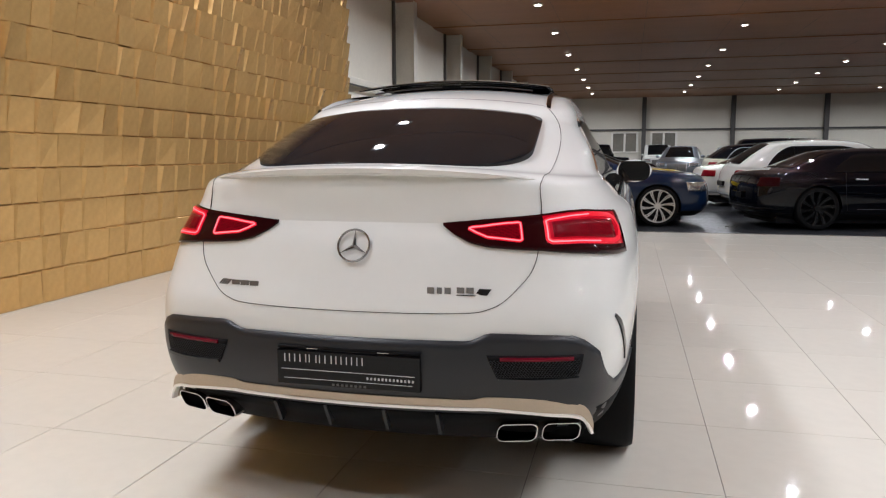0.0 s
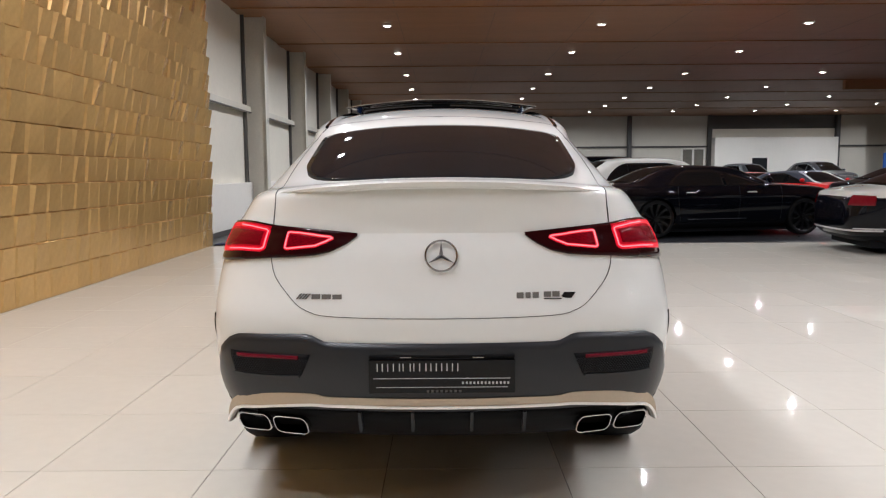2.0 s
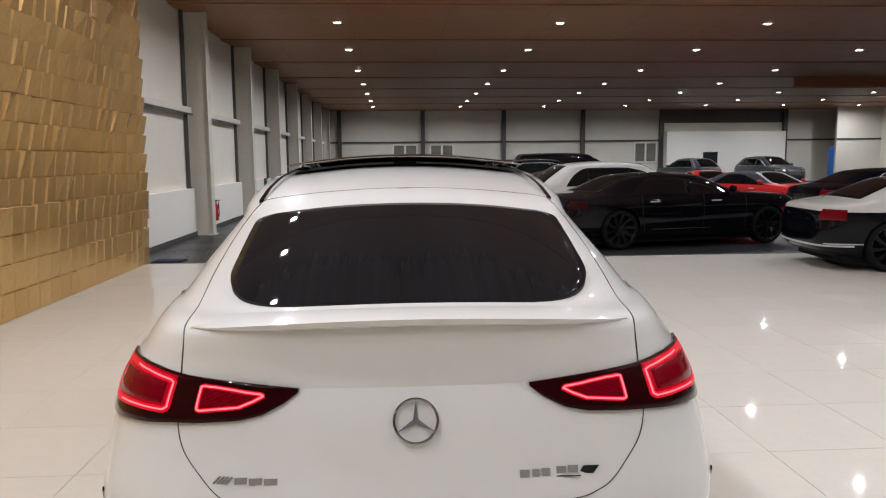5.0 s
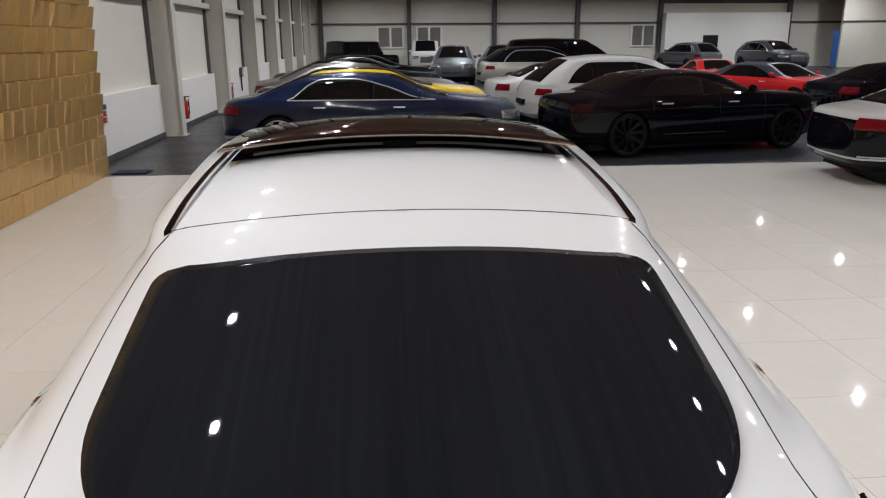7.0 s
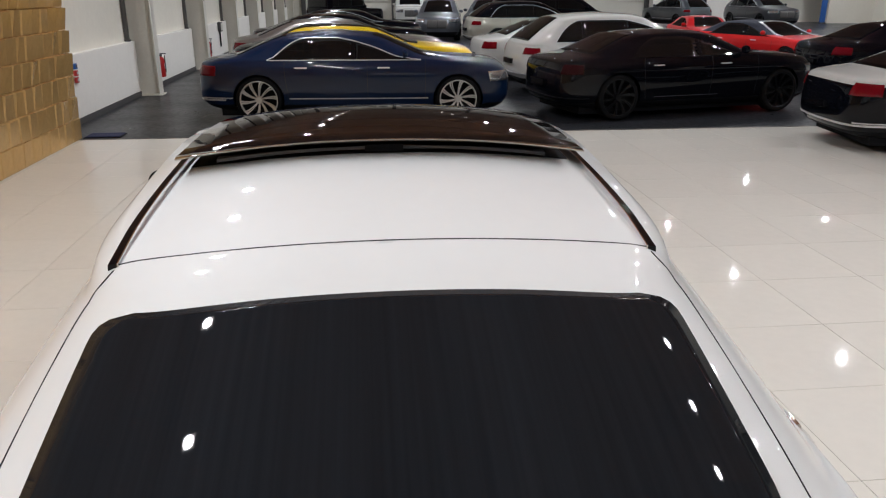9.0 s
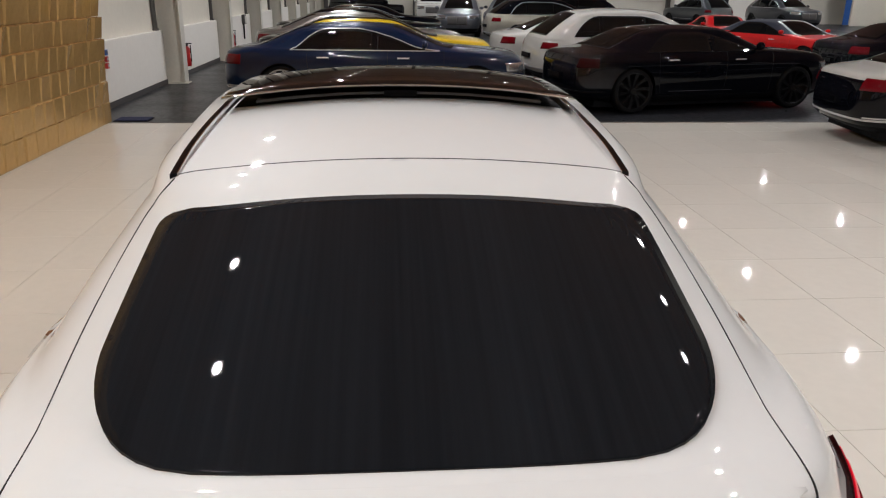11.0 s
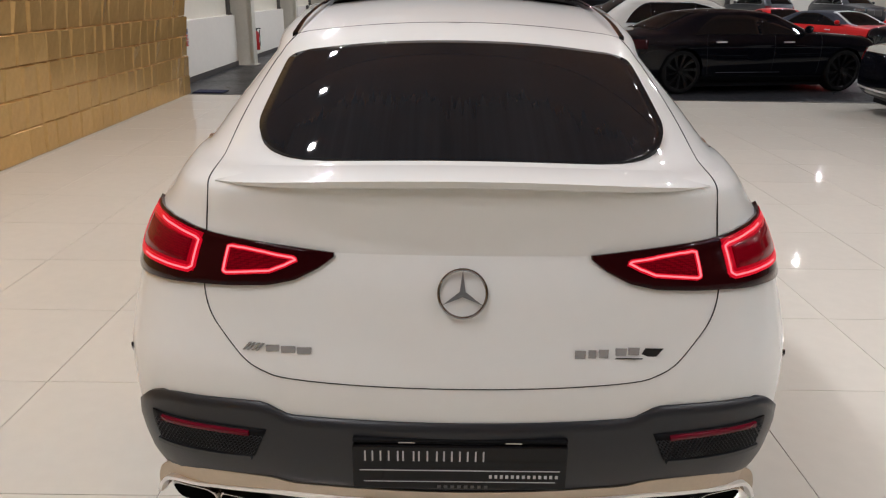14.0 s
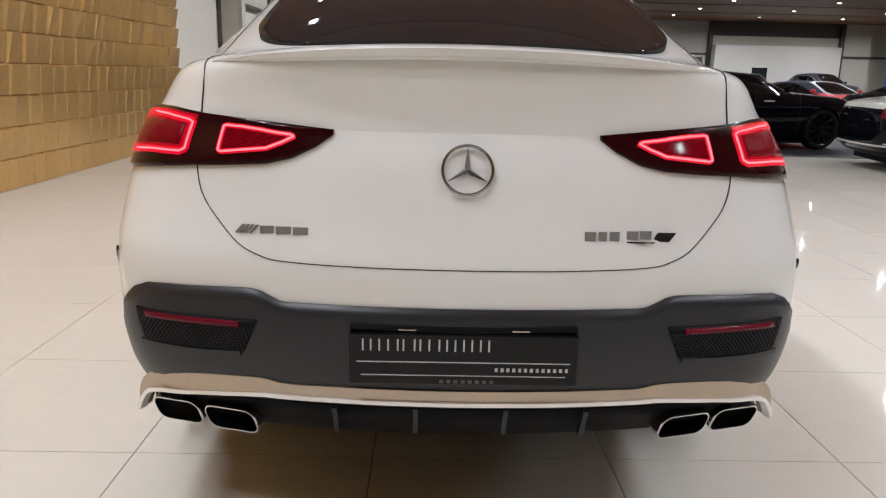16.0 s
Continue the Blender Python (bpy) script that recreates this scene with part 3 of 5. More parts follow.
# ceiling lamps
lamp_base = thing("ceiling_downlight", "small square recessed downlight glowing warm white in the ceiling", "downlight", "ceiling downlights")
part("housing", box(-0.12, 0.12, -0.10, 0.10, 0.0, CEIL - LAMP_Z, 0.01), LAMP_WHITE, lamp_base)
part("diffuser", box(-0.075, 0.075, -0.065, 0.065, -0.008, 0.004), LAMP_GLOW, lamp_base)
for k, (lx, ly) in enumerate(SHOW_LAMPS + HALL_LAMPS):
    if k == 0:
        lamp_base.matrix_basis = pose(lx, ly, LAMP_Z)
    else:
        copy_thing(lamp_base, pose(lx, ly, LAMP_Z))
    lamp = new("downlight_glow", back_lamp_data if ly < 1.5 else show_lamp_data if ly < 9 else aisle_lamp_data if lx < 0 else lamp_data)
    lamp.matrix_basis = pose(lx, ly, LAMP_Z - 0.012)

# ---- the white coupe ----
suv = thing("car", "white coupe SUV with glowing red tail lights on cream tiles", "car")


def roof_line(y):
    return 1.728 - 0.13 * max(0.0, 1.9 - y) ** 2 - 0.15 * max(0.0, y - 1.9) ** 2


SH = Shell(
    z=[0.30, 0.35, 0.42, 0.52, 0.64, 0.744, 0.833, 0.93, 1.05, 1.131, 1.20, 1.27, 1.305, 1.325, 1.335, 1.42, 1.505, 1.565, 1.60, 1.628],
    rear=[0.24, 0.11, 0.03, -0.045, -0.075, -0.07, -0.062, -0.03, 0.0, 0.03, 0.044, 0.050, 0.056, 0.085, 0.17, 0.43, 0.68, 0.863, 0.95, 1.02],
    front=[4.75, 4.86, 4.92, 4.94, 4.94, 4.92, 4.88, 4.8, 4.5, 4.05, 3.9, 3.75, 3.68, 3.66, 3.63, 3.4, 3.18, 3.02, 2.95, 2.9],
    half=[0.86, 0.90, 0.93, 0.955, 0.97, 0.98, 0.985, 0.985, 0.965, 0.94, 0.90, 0.855, 0.83, 0.815, 0.795, 0.76, 0.715, 0.675, 0.65, 0.60],
    power=[10, 12, 14, 14, 14, 14, 13, 11, 8.5, 6.8, 6.8, 7.0, 6.8, 5.6, 4.4, 4.2, 5, 7, 8, 9],
    arch=[0.18, 0.18, 0.18, 0.18, 0.18, 0.18, 0.18, 0.18, 0.16, 0.14, 0.14, 0.13, 0.13, 0.13, 0.13, 0.1, 0.05, 0.0, 0.0, 0.0],
    corner=[0.7, 0.8, 0.9, 0.9, 0.9, 0.9, 0.9, 0.9, 0.9, 0.9, 0.85, 0.8, 0.75, 0.7, 0.65, 0.6, 0.55, 0.5, 0.4, 0.3],
    crown=[0, 0, 0, 0, 0, 0, 0, 0, 0, 0, 0.03, 0.06, 0.08, 0.085, 0.08, 0.09, 0.11, 0.12, 0.14, 0.155],
    roof=roof_line, fold=(9, 2.0, 2.2, 0.017, 0.75))
body = SH.build("body", WHITE_PAINT, suv, per=4)
body.data.materials.append(DARK)
for f in body.data.polygons:
    if f.center.z < 0.36 or (f.normal.z < -0.6 and f.center.z < 0.5):
        f.material_index = 1
# a hard edge where the tailgate folds under the spoiler
zf = SH.get("z", 9)
for e in body.data.edges:
    p, q = (body.data.vertices[k].co for k in e.vertices)
    if abs(p.z - zf) < 1e-4 and abs(q.z - zf) < 1e-4 and p.y < 0.3 and abs(p.x) < 0.6:
        e.use_edge_sharp = True


def on(x, z):
    """Level and s of the rear skin at height z, x off the centre line."""
    v = SH.level(z)
    s = SH.s_at(v, abs(x))
    return v, (s if x >= 0 else -s)


def arches(ob, wheels, r):
    """Cut wheel arches: drop the skin inside each arch and pull the rim of the hole onto the circle."""
    bm = bmesh.new()
    bm.from_mesh(ob.data)
    dead = []
    for f in bm.faces:
        c = f.calc_center_median()
        if abs(c.x) > 0.55 and any((c.y - wy) ** 2 + (c.z - wz) ** 2 < r * r for wy, wz in wheels):
            dead.append(f)
    bmesh.ops.delete(bm, geom=dead, context="FACES")
    low = min(v.co.z for v in bm.verts) + 0.02
    for v in bm.verts:
        if v.is_boundary and abs(v.co.x) > 0.5 and v.co.z > low:
            for wy, wz in wheels:
                d = Vector((0, v.co.y - wy, v.co.z - wz))
                if d.length < r * 1.35:
                    d = d.normalized() * r
                    v.co.y, v.co.z = wy + d.y, wz + d.z
    bm.to_mesh(ob.data)
    bm.free()


arches(body, ((1.09, 0.39), (4.02, 0.39)), 0.44)
for wy in (1.09, 4.02):
    for side in (-1, 1):
        wheel(suv, side * 0.83, wy, 0.39, 0.29, side, GLOSS_BLACK)
        part("wheel_arch_liner", box(side * 0.62 - 0.03, side * 0.62 + 0.03, wy - 0.46, wy + 0.46, 0.30, 0.86), DARK, suv)
part("floor_pan", box(-0.8, 0.8, 0.75, 4.6, 0.24, 0.31), DARK, suv)


# rear window with rounded corners
def window_place(u, w):
    v = 14.0 + 3.02 * w ** 1.5
    x = 0.573 - 0.02 * w
    if v < 14.78:
        x = 0.345 + (x - 0.345) * math.sqrt(max(0.0, 1 - ((14.78 - v) / 0.78) ** 2))
    if v > 16.4:
        x -= 0.085 * (1 - math.sqrt(max(0.0, 1 - ((v - 16.4) / 0.63) ** 2)))
    x *= 2 * u - 1
    s = SH.s_at(v, abs(x))
    return v, s if x >= 0 else -s


pane = SH.patch("rear_window", TINT_GLASS, suv, window_place, 36, 26, off=0.003, label="dark tinted rear window")
pane.data.materials.append(GAP)
pane.data.polygons.foreach_set("material_index", [0 if f < 36 * 26 else 1 for f in range(len(pane.data.polygons))])
for v in pane.data.vertices[:37 * 27]:
    x, y = v.co.x, v.co.y - 0.56
    v.co.z = 1.482 + 0.337 * y - 0.08 * y * y - 0.11 * x * x - 0.28 * x**4


def rail_band(u, w):
    v = 16.93 + 0.09 * w
    x = (2 * u - 1) * 0.32
    s = SH.s_at(v, abs(x))
    return v, s if x >= 0 else -s


SH.patch("brake_light", GLOSS_BLACK, suv, rail_band, 16, 3, off=0.007)
SH.patch("brake_light_lens", RED_LENS, suv, lambda u, w: (16.955 + 0.05 * w, SH.s_at(17, 0.23) * u), 12, 2, off=0.009)


# ducktail spoiler
def spoiler():
    bm = bmesh.new()
    n = 40
    rows = []
    for i in range(n + 1):
        x = (i / n * 2 - 1) * 0.612
        f = max(0.0, 1 - (abs(x) / 0.612) ** 4)
        a = SH.point(*on_deck(x, 13.75))
        base = SH.point(*on_deck(x, 12.25))
        root = SH.point(*on_deck(x, 11.05))
        lip = base + Vector((0, -0.040 * f - 0.001, 0.008 * f + 0.001))
        sec = [a + Vector((0, 0.012, 0.0005)), a * 0.55 + lip * 0.45 + Vector((0, 0, 0.005 * f + 0.001)), lip + Vector((0, 0.007 * f, 0.002 * f)), lip,
               lip + Vector((0, 0.008 * f, -0.017 * f)), lip + Vector((0, 0.036 * f, -0.026 * f)), root + Vector((0, 0.002, 0))]
        rows.append([bm.verts.new(p) for p in sec])
    for p, q in zip(rows, rows[1:]):
        for k in range(len(p) - 1):
            bm.faces.new((p[k], p[k + 1], q[k + 1], q[k]))
        for k in (3, 4):
            bm.edges.get((p[k], q[k])).smooth = False
    bm.faces.new(rows[0])
    bm.faces.new(rows[-1][::-1])
    return part("spoiler", bm, WHITE_PAINT, suv, smooth=True)


def on_deck(x, v):
    s = SH.s_at(v, abs(x))
    return v, (s if x >= 0 else -s)


spoiler()


# lower bumper skin
BUMP_TOP = ((0.0, 0.744), (0.41, 0.744), (0.49, 0.772), (0.74, 0.765), (0.80, 0.745), (0.84, 0.70), (0.88, 0.60), (0.91, 0.555), (1.2, 0.545))


def bumper_place(u, w):
    s = (2 * u - 1) * 1.0
    x = SH.point(4.6, s).x
    hi = SH.level(ease(BUMP_TOP, abs(x)))
    return 1.9 + (hi - 1.9) * w, s


SH.patch("lower_bumper", BUMPER, suv, bumper_place, 110, 10, off=0.006, label="dark grey plastic bumper skirt")
SH.patch("diffuser", DARK, suv, lambda u, w: (0.02 + 2.6 * w, (2 * u - 1) * 0.93), 40, 6, off=0.008)

# bright trim along the bumper
TRIM = smooth_path([(0.0, 0.520, 0.036), (0.30, 0.520, 0.036), (0.42, 0.520, 0.036), (0.48, 0.526, 0.046), (0.60, 0.518, 0.054), (0.70, 0.505, 0.054),
                    (0.748, 0.496, 0.050), (0.788, 0.478, 0.042), (0.808, 0.448, 0.030), (0.816, 0.420, 0.018), (0.817, 0.402, 0.008)], 5)
both = [(-x, z, w) for x, z, w in TRIM[:0:-1]] + list(TRIM)


def trim_point(x, z):
    """On the skin as far as the exhausts; beyond them the strip leaves it and sweeps round in a gentle bow."""
    a = abs(x)
    if a <= 0.66:
        v, s = on(x, z)
        return SH.point(v, s)
    v, s = on(0.66, z if z > 0.49 else 0.49)
    return Vector((x, SH.point(v, s).y + 0.35 * (a - 0.66) + 1.2 * (a - 0.66) ** 2, z))


def strip(name, mat, places, out, deep, label=""):
    """A band with thickness through (x, z, width) places; out: how far it stands proud, deep: its thickness."""
    pts = [trim_point(x, z) for x, z, w in places]
    bm = bmesh.new()
    rows = []
    for i, (x, z, w) in enumerate(places):
        t = (pts[min(i + 1, len(pts) - 1)] - pts[max(i - 1, 0)]).normalized()
        n = Vector((0.5 * x, -1, 0)).normalized()
        b = n.cross(t).normalized() * (w / 2)
        c = pts[i] + n * out
        rows.append([bm.verts.new(p) for p in (c - b - n * deep, c - b - n * 0.003, c - b * 0.8, c + b * 0.97, c + b - n * 0.003, c + b - n * deep)])
    for p, q in zip(rows, rows[1:]):
        for k in range(6):
            bm.faces.new((p[k], p[(k + 1) % 6], q[(k + 1) % 6], q[k]))
    bm.faces.new(rows[0])
    bm.faces.new(rows[-1][::-1])
    return part(name, bm, mat, suv, label)


strip("bumper_trim", SATIN, both, 0.018, 0.03, "satin silver trim strip")
edge = []
for i, (x, z, w) in enumerate(both):
    p, q = both[max(i - 1, 0)], both[min(i + 1, len(both) - 1)]
    t = Vector((q[0] - p[0], q[1] - p[1])).normalized()
    edge.append((x + t.y * (w / 2 - 0.003), z - t.x * (w / 2 - 0.003), 0.011))
strip("trim_edge", PALE_LIP, edge, 0.033, 0.025, "bright polished lower lip")

# fins of the diffuser
for fx in (-0.305, -0.11, 0.11, 0.305):
    part("fin", prism([(-0.03, 0.475), (0.012, 0.475), (0.05, 0.40), (0.02, 0.385)], -0.006, 0.006, lambda a, b, d, fx=fx: Vector((fx + d, a, b))), BUMPER, suv)


# exhaust tips
BORE = material("black_exhaust_bore", (0.002, 0.002, 0.002), 0.9, spec=0.0)
def exhaust(cx, cy, w, side):
    tilt = side * -0.18
    outer = rounded(w, 0.076, 0.026, 5, tilt * -1)
    inner = rounded(w - 0.009, 0.067, 0.0225, 5, tilt * -1)
    bm = bmesh.new()
    yaw = side * 0.30
    def place(a, b, d):
        return Vector((cx + a, cy + a * yaw + d - 0.42 * b, 0.405 + b))
    rings = []
    for pts, d in ((outer, 0.22), (outer, 0.004), (outer, 0.0), (inner, 0.0), (inner, 0.006), (inner, 0.2)):
        k = 0.97 if d == 0.0 and pts is outer else 1.0
        rings.append([bm.verts.new(place(a * k, b * k, d)) for a, b in pts])
    for p, q in zip(rings, rings[1:]):
        n = len(p)
        for i in range(n):
            bm.faces.new((p[i], p[(i + 1) % n], q[(i + 1) % n], q[i]))
    tip = part("exhaust_tip", bm, CHROME, suv, "chrome framed exhaust tip", smooth=False)
    # matt black plug a little way inside the tip
    part("exhaust_bore", prism(inner, 0.06, 0.19, place), BORE, tip)


for side in (-1, 1):
    exhaust(side * 0.574, 0.045, 0.138, side)
    exhaust(side * 0.722, 0.092, 0.130, side)
    part("exhaust_surround", prism(rounded(0.29, 0.085, 0.035), 0.13, 0.3, lambda a, b, d, side=side: Vector((side * 0.655 + a, d + 0.02, 0.41 + b))), DARK, suv)

# number plate carrier with plain light bars in place of its lettering
PY = -0.088
plate = part("number_plate", box(-0.262, 0.262, PY, PY + 0.03, 0.566, 0.690, 0.004), GLOSS_BLACK, suv, "black dealer plate with light lettering bars")
for k, (w, h) in enumerate(((0.022, 0.028), (0.024, 0.028), (0.017, 0.028), (0.017, 0.028), (0.027, 0.028), (0.023, 0.028), (0.023, 0.028), (0.023, 0.028))):
    x = -0.222 + k * 0.0385
    bm = box(x - w / 2, x - w / 2 + 0.004, PY - 0.001, PY + 0.002, 0.648, 0.648 + h)
    box(x + w / 2 - 0.004, x + w / 2, PY - 0.001, PY + 0.002, 0.648, 0.648 + h, 0, bm)
    part("letter_bar", bm, PLATE_WHITE, plate)
part("plate_line", box(-0.245, 0.245, PY - 0.001, PY + 0.002, 0.620, 0.6225), PLATE_WHITE, plate)
for k in range(13):
    x = 0.072 + k * 0.0135
    part("letter_bar", box(x, x + 0.007, PY - 0.001, PY + 0.002, 0.600, 0.609), PLATE_WHITE, plate)
part("plate_line", box(-0.235, 0.235, PY - 0.001, PY + 0.002, 0.588, 0.590), PLATE_WHITE, plate)
for k in range(8):
    part("letter_bar", box(-0.055 + k * 0.0165, -0.055 + k * 0.0165 + 0.009, PY - 0.001, PY + 0.002, 0.570, 0.578), DARK_STEEL, plate)
slot = part("plate_light_slot", box(-0.262, 0.262, PY + 0.006, PY + 0.03, 0.693, 0.704, 0.003), DARK, suv)
for lx in (-0.13, 0.13):
    part("plate_light", box(lx - 0.02, lx + 0.02, PY + 0.004, PY + 0.012, 0.695, 0.697, 0.0005), STEEL, slot)


# corner reflectors and meshed vents
for side in (-1, 1):
    def spot(x0, x1, z0, z1):
        def where(u, w):
            f = u if side > 0 else 1 - u
            v = SH.level(z0 + (z1 - z0) * w)
            s = SH.s_at(v, x0 + (x1 - x0) * f)
            return v, side * s
        return where
    def vent(u, w):
        f = u if side > 0 else 1 - u
        a, b = 0.478 + 0.035 * (1 - w), 0.79 - 0.02 * (1 - w) ** 2
        v = SH.level(0.620 + 0.078 * w)
        return v, side * SH.s_at(v, a + (b - a) * f)
    pocket = SH.patch("vent_pocket", DARK, suv, vent, 16, 5, off=0.009)
    SH.patch("reflector", REFLECTOR, suv, spot(0.522, 0.758, 0.680, 0.693), 12, 2, off=0.016, label="long red reflector")
    SH.line("vent_lip", BUMPER, suv, [on(side * (0.520 + 0.255 * i / 20), 0.617 - 0.004 * math.sin(math.pi * i / 20)) for i in range(21)], 0.012, off=0.016)
    for k in range(9):
        za = 0.626 + k * 0.0065
        x0, x1 = 0.514 - 0.0033 * k, 0.770 + 0.0014 * k
        SH.line("mesh_wire", BUMPER, pocket, [on(side * (x0 + (x1 - x0) * i / 54), za + 0.0027 * (1 if (i + k) % 2 else -1)) for i in range(55)], 0.0018, off=0.0125)
    slit = smooth_path([(0.893, 0.805), (0.909, 0.775), (0.920, 0.73), (0.926, 0.68), (0.929, 0.635), (0.929, 0.60)], 4)
    SH.line("corner_slit", GLOSS_BLACK, suv, [on(side * x, z) for x, z in slit], [0.006 + 0.016 * math.sin(math.pi * min(1, 0.12 + i / 22)) for i in range(len(slit))], off=0.004)

# tailgate joint
SEAM = smooth_path([(0.0, 0.832), (0.25, 0.833), (0.42, 0.838), (0.48, 0.850), (0.53, 0.875), (0.585, 0.93), (0.618, 0.975), (0.634, 1.03), (0.637, 1.10), (0.637, 1.20)], 6)
SH.line("tailgate_gap", GAP, suv, [on(-x, z) for x, z in SEAM[:0:-1]] + [on(x, z) for x, z in SEAM], 0.0021)
for side in (-1, 1):
    up = smooth_path([(10.0, 0.637), (11.2, 0.63), (12.2, 0.634), (13.2, 0.636), (14.0, 0.643), (14.8, 0.650), (15.6, 0.642), (16.4, 0.624), (17.0, 0.605), (17.6, 0.58), (18.2, 0.56)], 5)
    path = []
    for v, x in up:
        path.append((v, side * SH.s_at(v, x)))
    SH.line("tailgate_gap", GAP, suv, path, 0.0019)

# tail lights
LAMP_HI = ((0.30, 1.131), (0.637, 1.163), (0.74, 1.178), (0.80, 1.180), (0.86, 1.166), (0.95, 1.14))
LAMP_LO = ((0.30, 1.131), (0.345, 1.095), (0.40, 1.066), (0.46, 1.052), (0.56, 1.044), (0.637, 1.040), (0.75, 1.028), (0.86, 1.005), (0.95, 0.995))
S_END = 0.79


def lamp_place(side, sa, sb, lo=0.0, hi=1.0):
    def where(u, w):
        f = u if side > 0 else 1 - u
        s = sa + (sb - sa) * f
        x = SH.point(8.7, s).x
        z0, z1 = table(LAMP_LO, x), table(LAMP_HI, x)
        z = z0 + (z1 - z0) * (lo + (hi - lo) * w)
        return SH.level(z), side * s
    return where


def lamp_loop(side, pts):
    """A closed line in the lens from (x or s, part of the lens height)."""
    out = []
    for s, f in pts:
        x = SH.point(8.7, s).x
        z0, z1 = table(LAMP_LO, x), table(LAMP_HI, x)
        out.append((SH.level(z0 + (z1 - z0) * f), side * s))
    return out


def densify(pts, per=5):
    out = []
    for a, b in zip(pts, pts[1:] + pts[:1]):
        for k in range(per):
            out.append(tuple(p + (q - p) * k / per for p, q in zip(a, b)))
    return out


sx = lambda x: SH.s_at(8.7, x)
for side in (-1, 1):
    lamp = new("tail_light")
    lamp.parent = suv
    tagged(lamp, "glowing red tail light with bright loops")
    SH.patch("housing", DARK_LENS, lamp, lamp_place(side, sx(0.312), S_END), 50, 8, off=0.009)
    def loop_field(u, w):
        x = 0.403 + 0.170 * (u if side > 0 else 1 - u)
        hi = table(((0.400, 0.61), (0.410, 0.66), (0.48, 0.75), (0.573, 0.80)), x)
        lo = table(((0.400, 0.58), (0.425, 0.45), (0.46, 0.33), (0.573, 0.25)), x)
        f = lo + (hi - lo) * w
        s = sx(x)
        x = SH.point(8.7, s).x
        z0, z1 = table(LAMP_LO, x), table(LAMP_HI, x)
        return SH.level(z0 + (z1 - z0) * f), side * s
    SH.patch("lens_field", CORE_GLOW, lamp, loop_field, 18, 4, off=0.011)
    SH.patch("lens_field", FIELD_GLOW, lamp, lamp_place(side, sx(0.652), S_END - 0.015, 0.2, 0.93), 24, 4, off=0.011)
    loop_in = densify([(sx(0.565), 0.25), (sx(0.573), 0.28), (sx(0.573), 0.77), (sx(0.565), 0.80), (sx(0.48), 0.75), (sx(0.410), 0.66), (sx(0.400), 0.60), (sx(0.425), 0.45), (sx(0.46), 0.33)])
    loop_out = densify([(sx(0.668), 0.23), (sx(0.656), 0.28), (sx(0.656), 0.76), (sx(0.668), 0.80), (sx(0.76), 0.83), (0.725, 0.855), (0.750, 0.83), (0.765, 0.75), (0.771, 0.6), (0.770, 0.45), (0.760, 0.33), (0.740, 0.275), (sx(0.76), 0.25)])
    SH.line("light_halo", RED_GLOW, lamp, lamp_loop(side, loop_in), 0.012, off=0.0125, closed=True)
    SH.line("light_loop", HOT_GLOW, lamp, lamp_loop(side, loop_in), 0.0045, off=0.0145, closed=True)
    SH.line("light_halo", RED_GLOW, lamp, lamp_loop(side, loop_out), 0.018, off=0.0125, closed=True)
    bracket = densify([(sx(0.80), 0.84), (sx(0.76), 0.83), (sx(0.668), 0.80), (sx(0.656), 0.76), (sx(0.656), 0.28), (sx(0.668), 0.23), (sx(0.76), 0.25), (sx(0.82), 0.26)])[:-5]
    SH.line("light_loop", HOT_GLOW, lamp, lamp_loop(side, bracket), 0.0045, off=0.0145)
    # dark field inside the outer loop
    SH.patch("lens_core", CORE_GLOW, lamp, lamp_place(side, sx(0.675), 0.75, 0.34, 0.72), 16, 3, off=0.0122)


# round star emblem
def emblem():
    v, s = on(0, 1.050)
    c, n = SH.point(v, s) + SH.normal(v, s) * 0.004, SH.normal(v, s)
    up = (SH.point(v + 0.1, 0) - SH.point(v - 0.1, 0)).normalized()
    right = Vector((1, 0, 0))
    bm = bmesh.new()
    N, M = 48, 8
    rings = []
    for i in range(N):
        a = 2 * math.pi * i / N
        d = right * math.cos(a) + up * math.sin(a)
        rings.append([bm.verts.new(c + d * (0.0575 + 0.0036 * math.cos(2 * math.pi * k / M)) + n * (0.003 + 0.0055 * math.sin(2 * math.pi * k / M))) for k in range(M)])
    for i in range(N):
        for k in range(M):
            p, q = rings[i], rings[(i + 1) % N]
            bm.faces.new((p[k], q[k], q[(k + 1) % M], p[(k + 1) % M]))
    for a in (90, 210, 330):
        d = right * math.cos(radians(a)) + up * math.sin(radians(a))
        t = n.cross(d)
        tip = bm.verts.new(c + d * 0.0565 + n * 0.002)
        top = bm.verts.new(c + n * 0.011)
        l, r = bm.verts.new(c + t * 0.0085 - d * 0.005), bm.verts.new(c - t * 0.0085 - d * 0.005)
        bm.faces.new((l, tip, top))
        bm.faces.new((tip, r, top))
        bm.faces.new((r, l, top))
    return part("emblem", bm, BADGE, suv, "round chrome three-spoked emblem")


emblem()


# lettering replaced by plain chrome bars
def bars(x0, widths, gap, z, h, slant=0.0, mat=BADGE):
    x = x0
    for w in widths:
        v, s = on(x + w / 2, z)
        c, n = SH.point(v, s), SH.normal(v, s)
        part("badge_bar", prism([(-w / 2 - slant * h / 2, -h / 2), (w / 2 - slant * h / 2, -h / 2), (w / 2 + slant * h / 2, h / 2), (-w / 2 + slant * h / 2, h / 2)], 0.0, 0.005,
                                lambda a, b, d: c + Vector((a, 0, b)) + n * d), mat, suv)
        x += w + gap


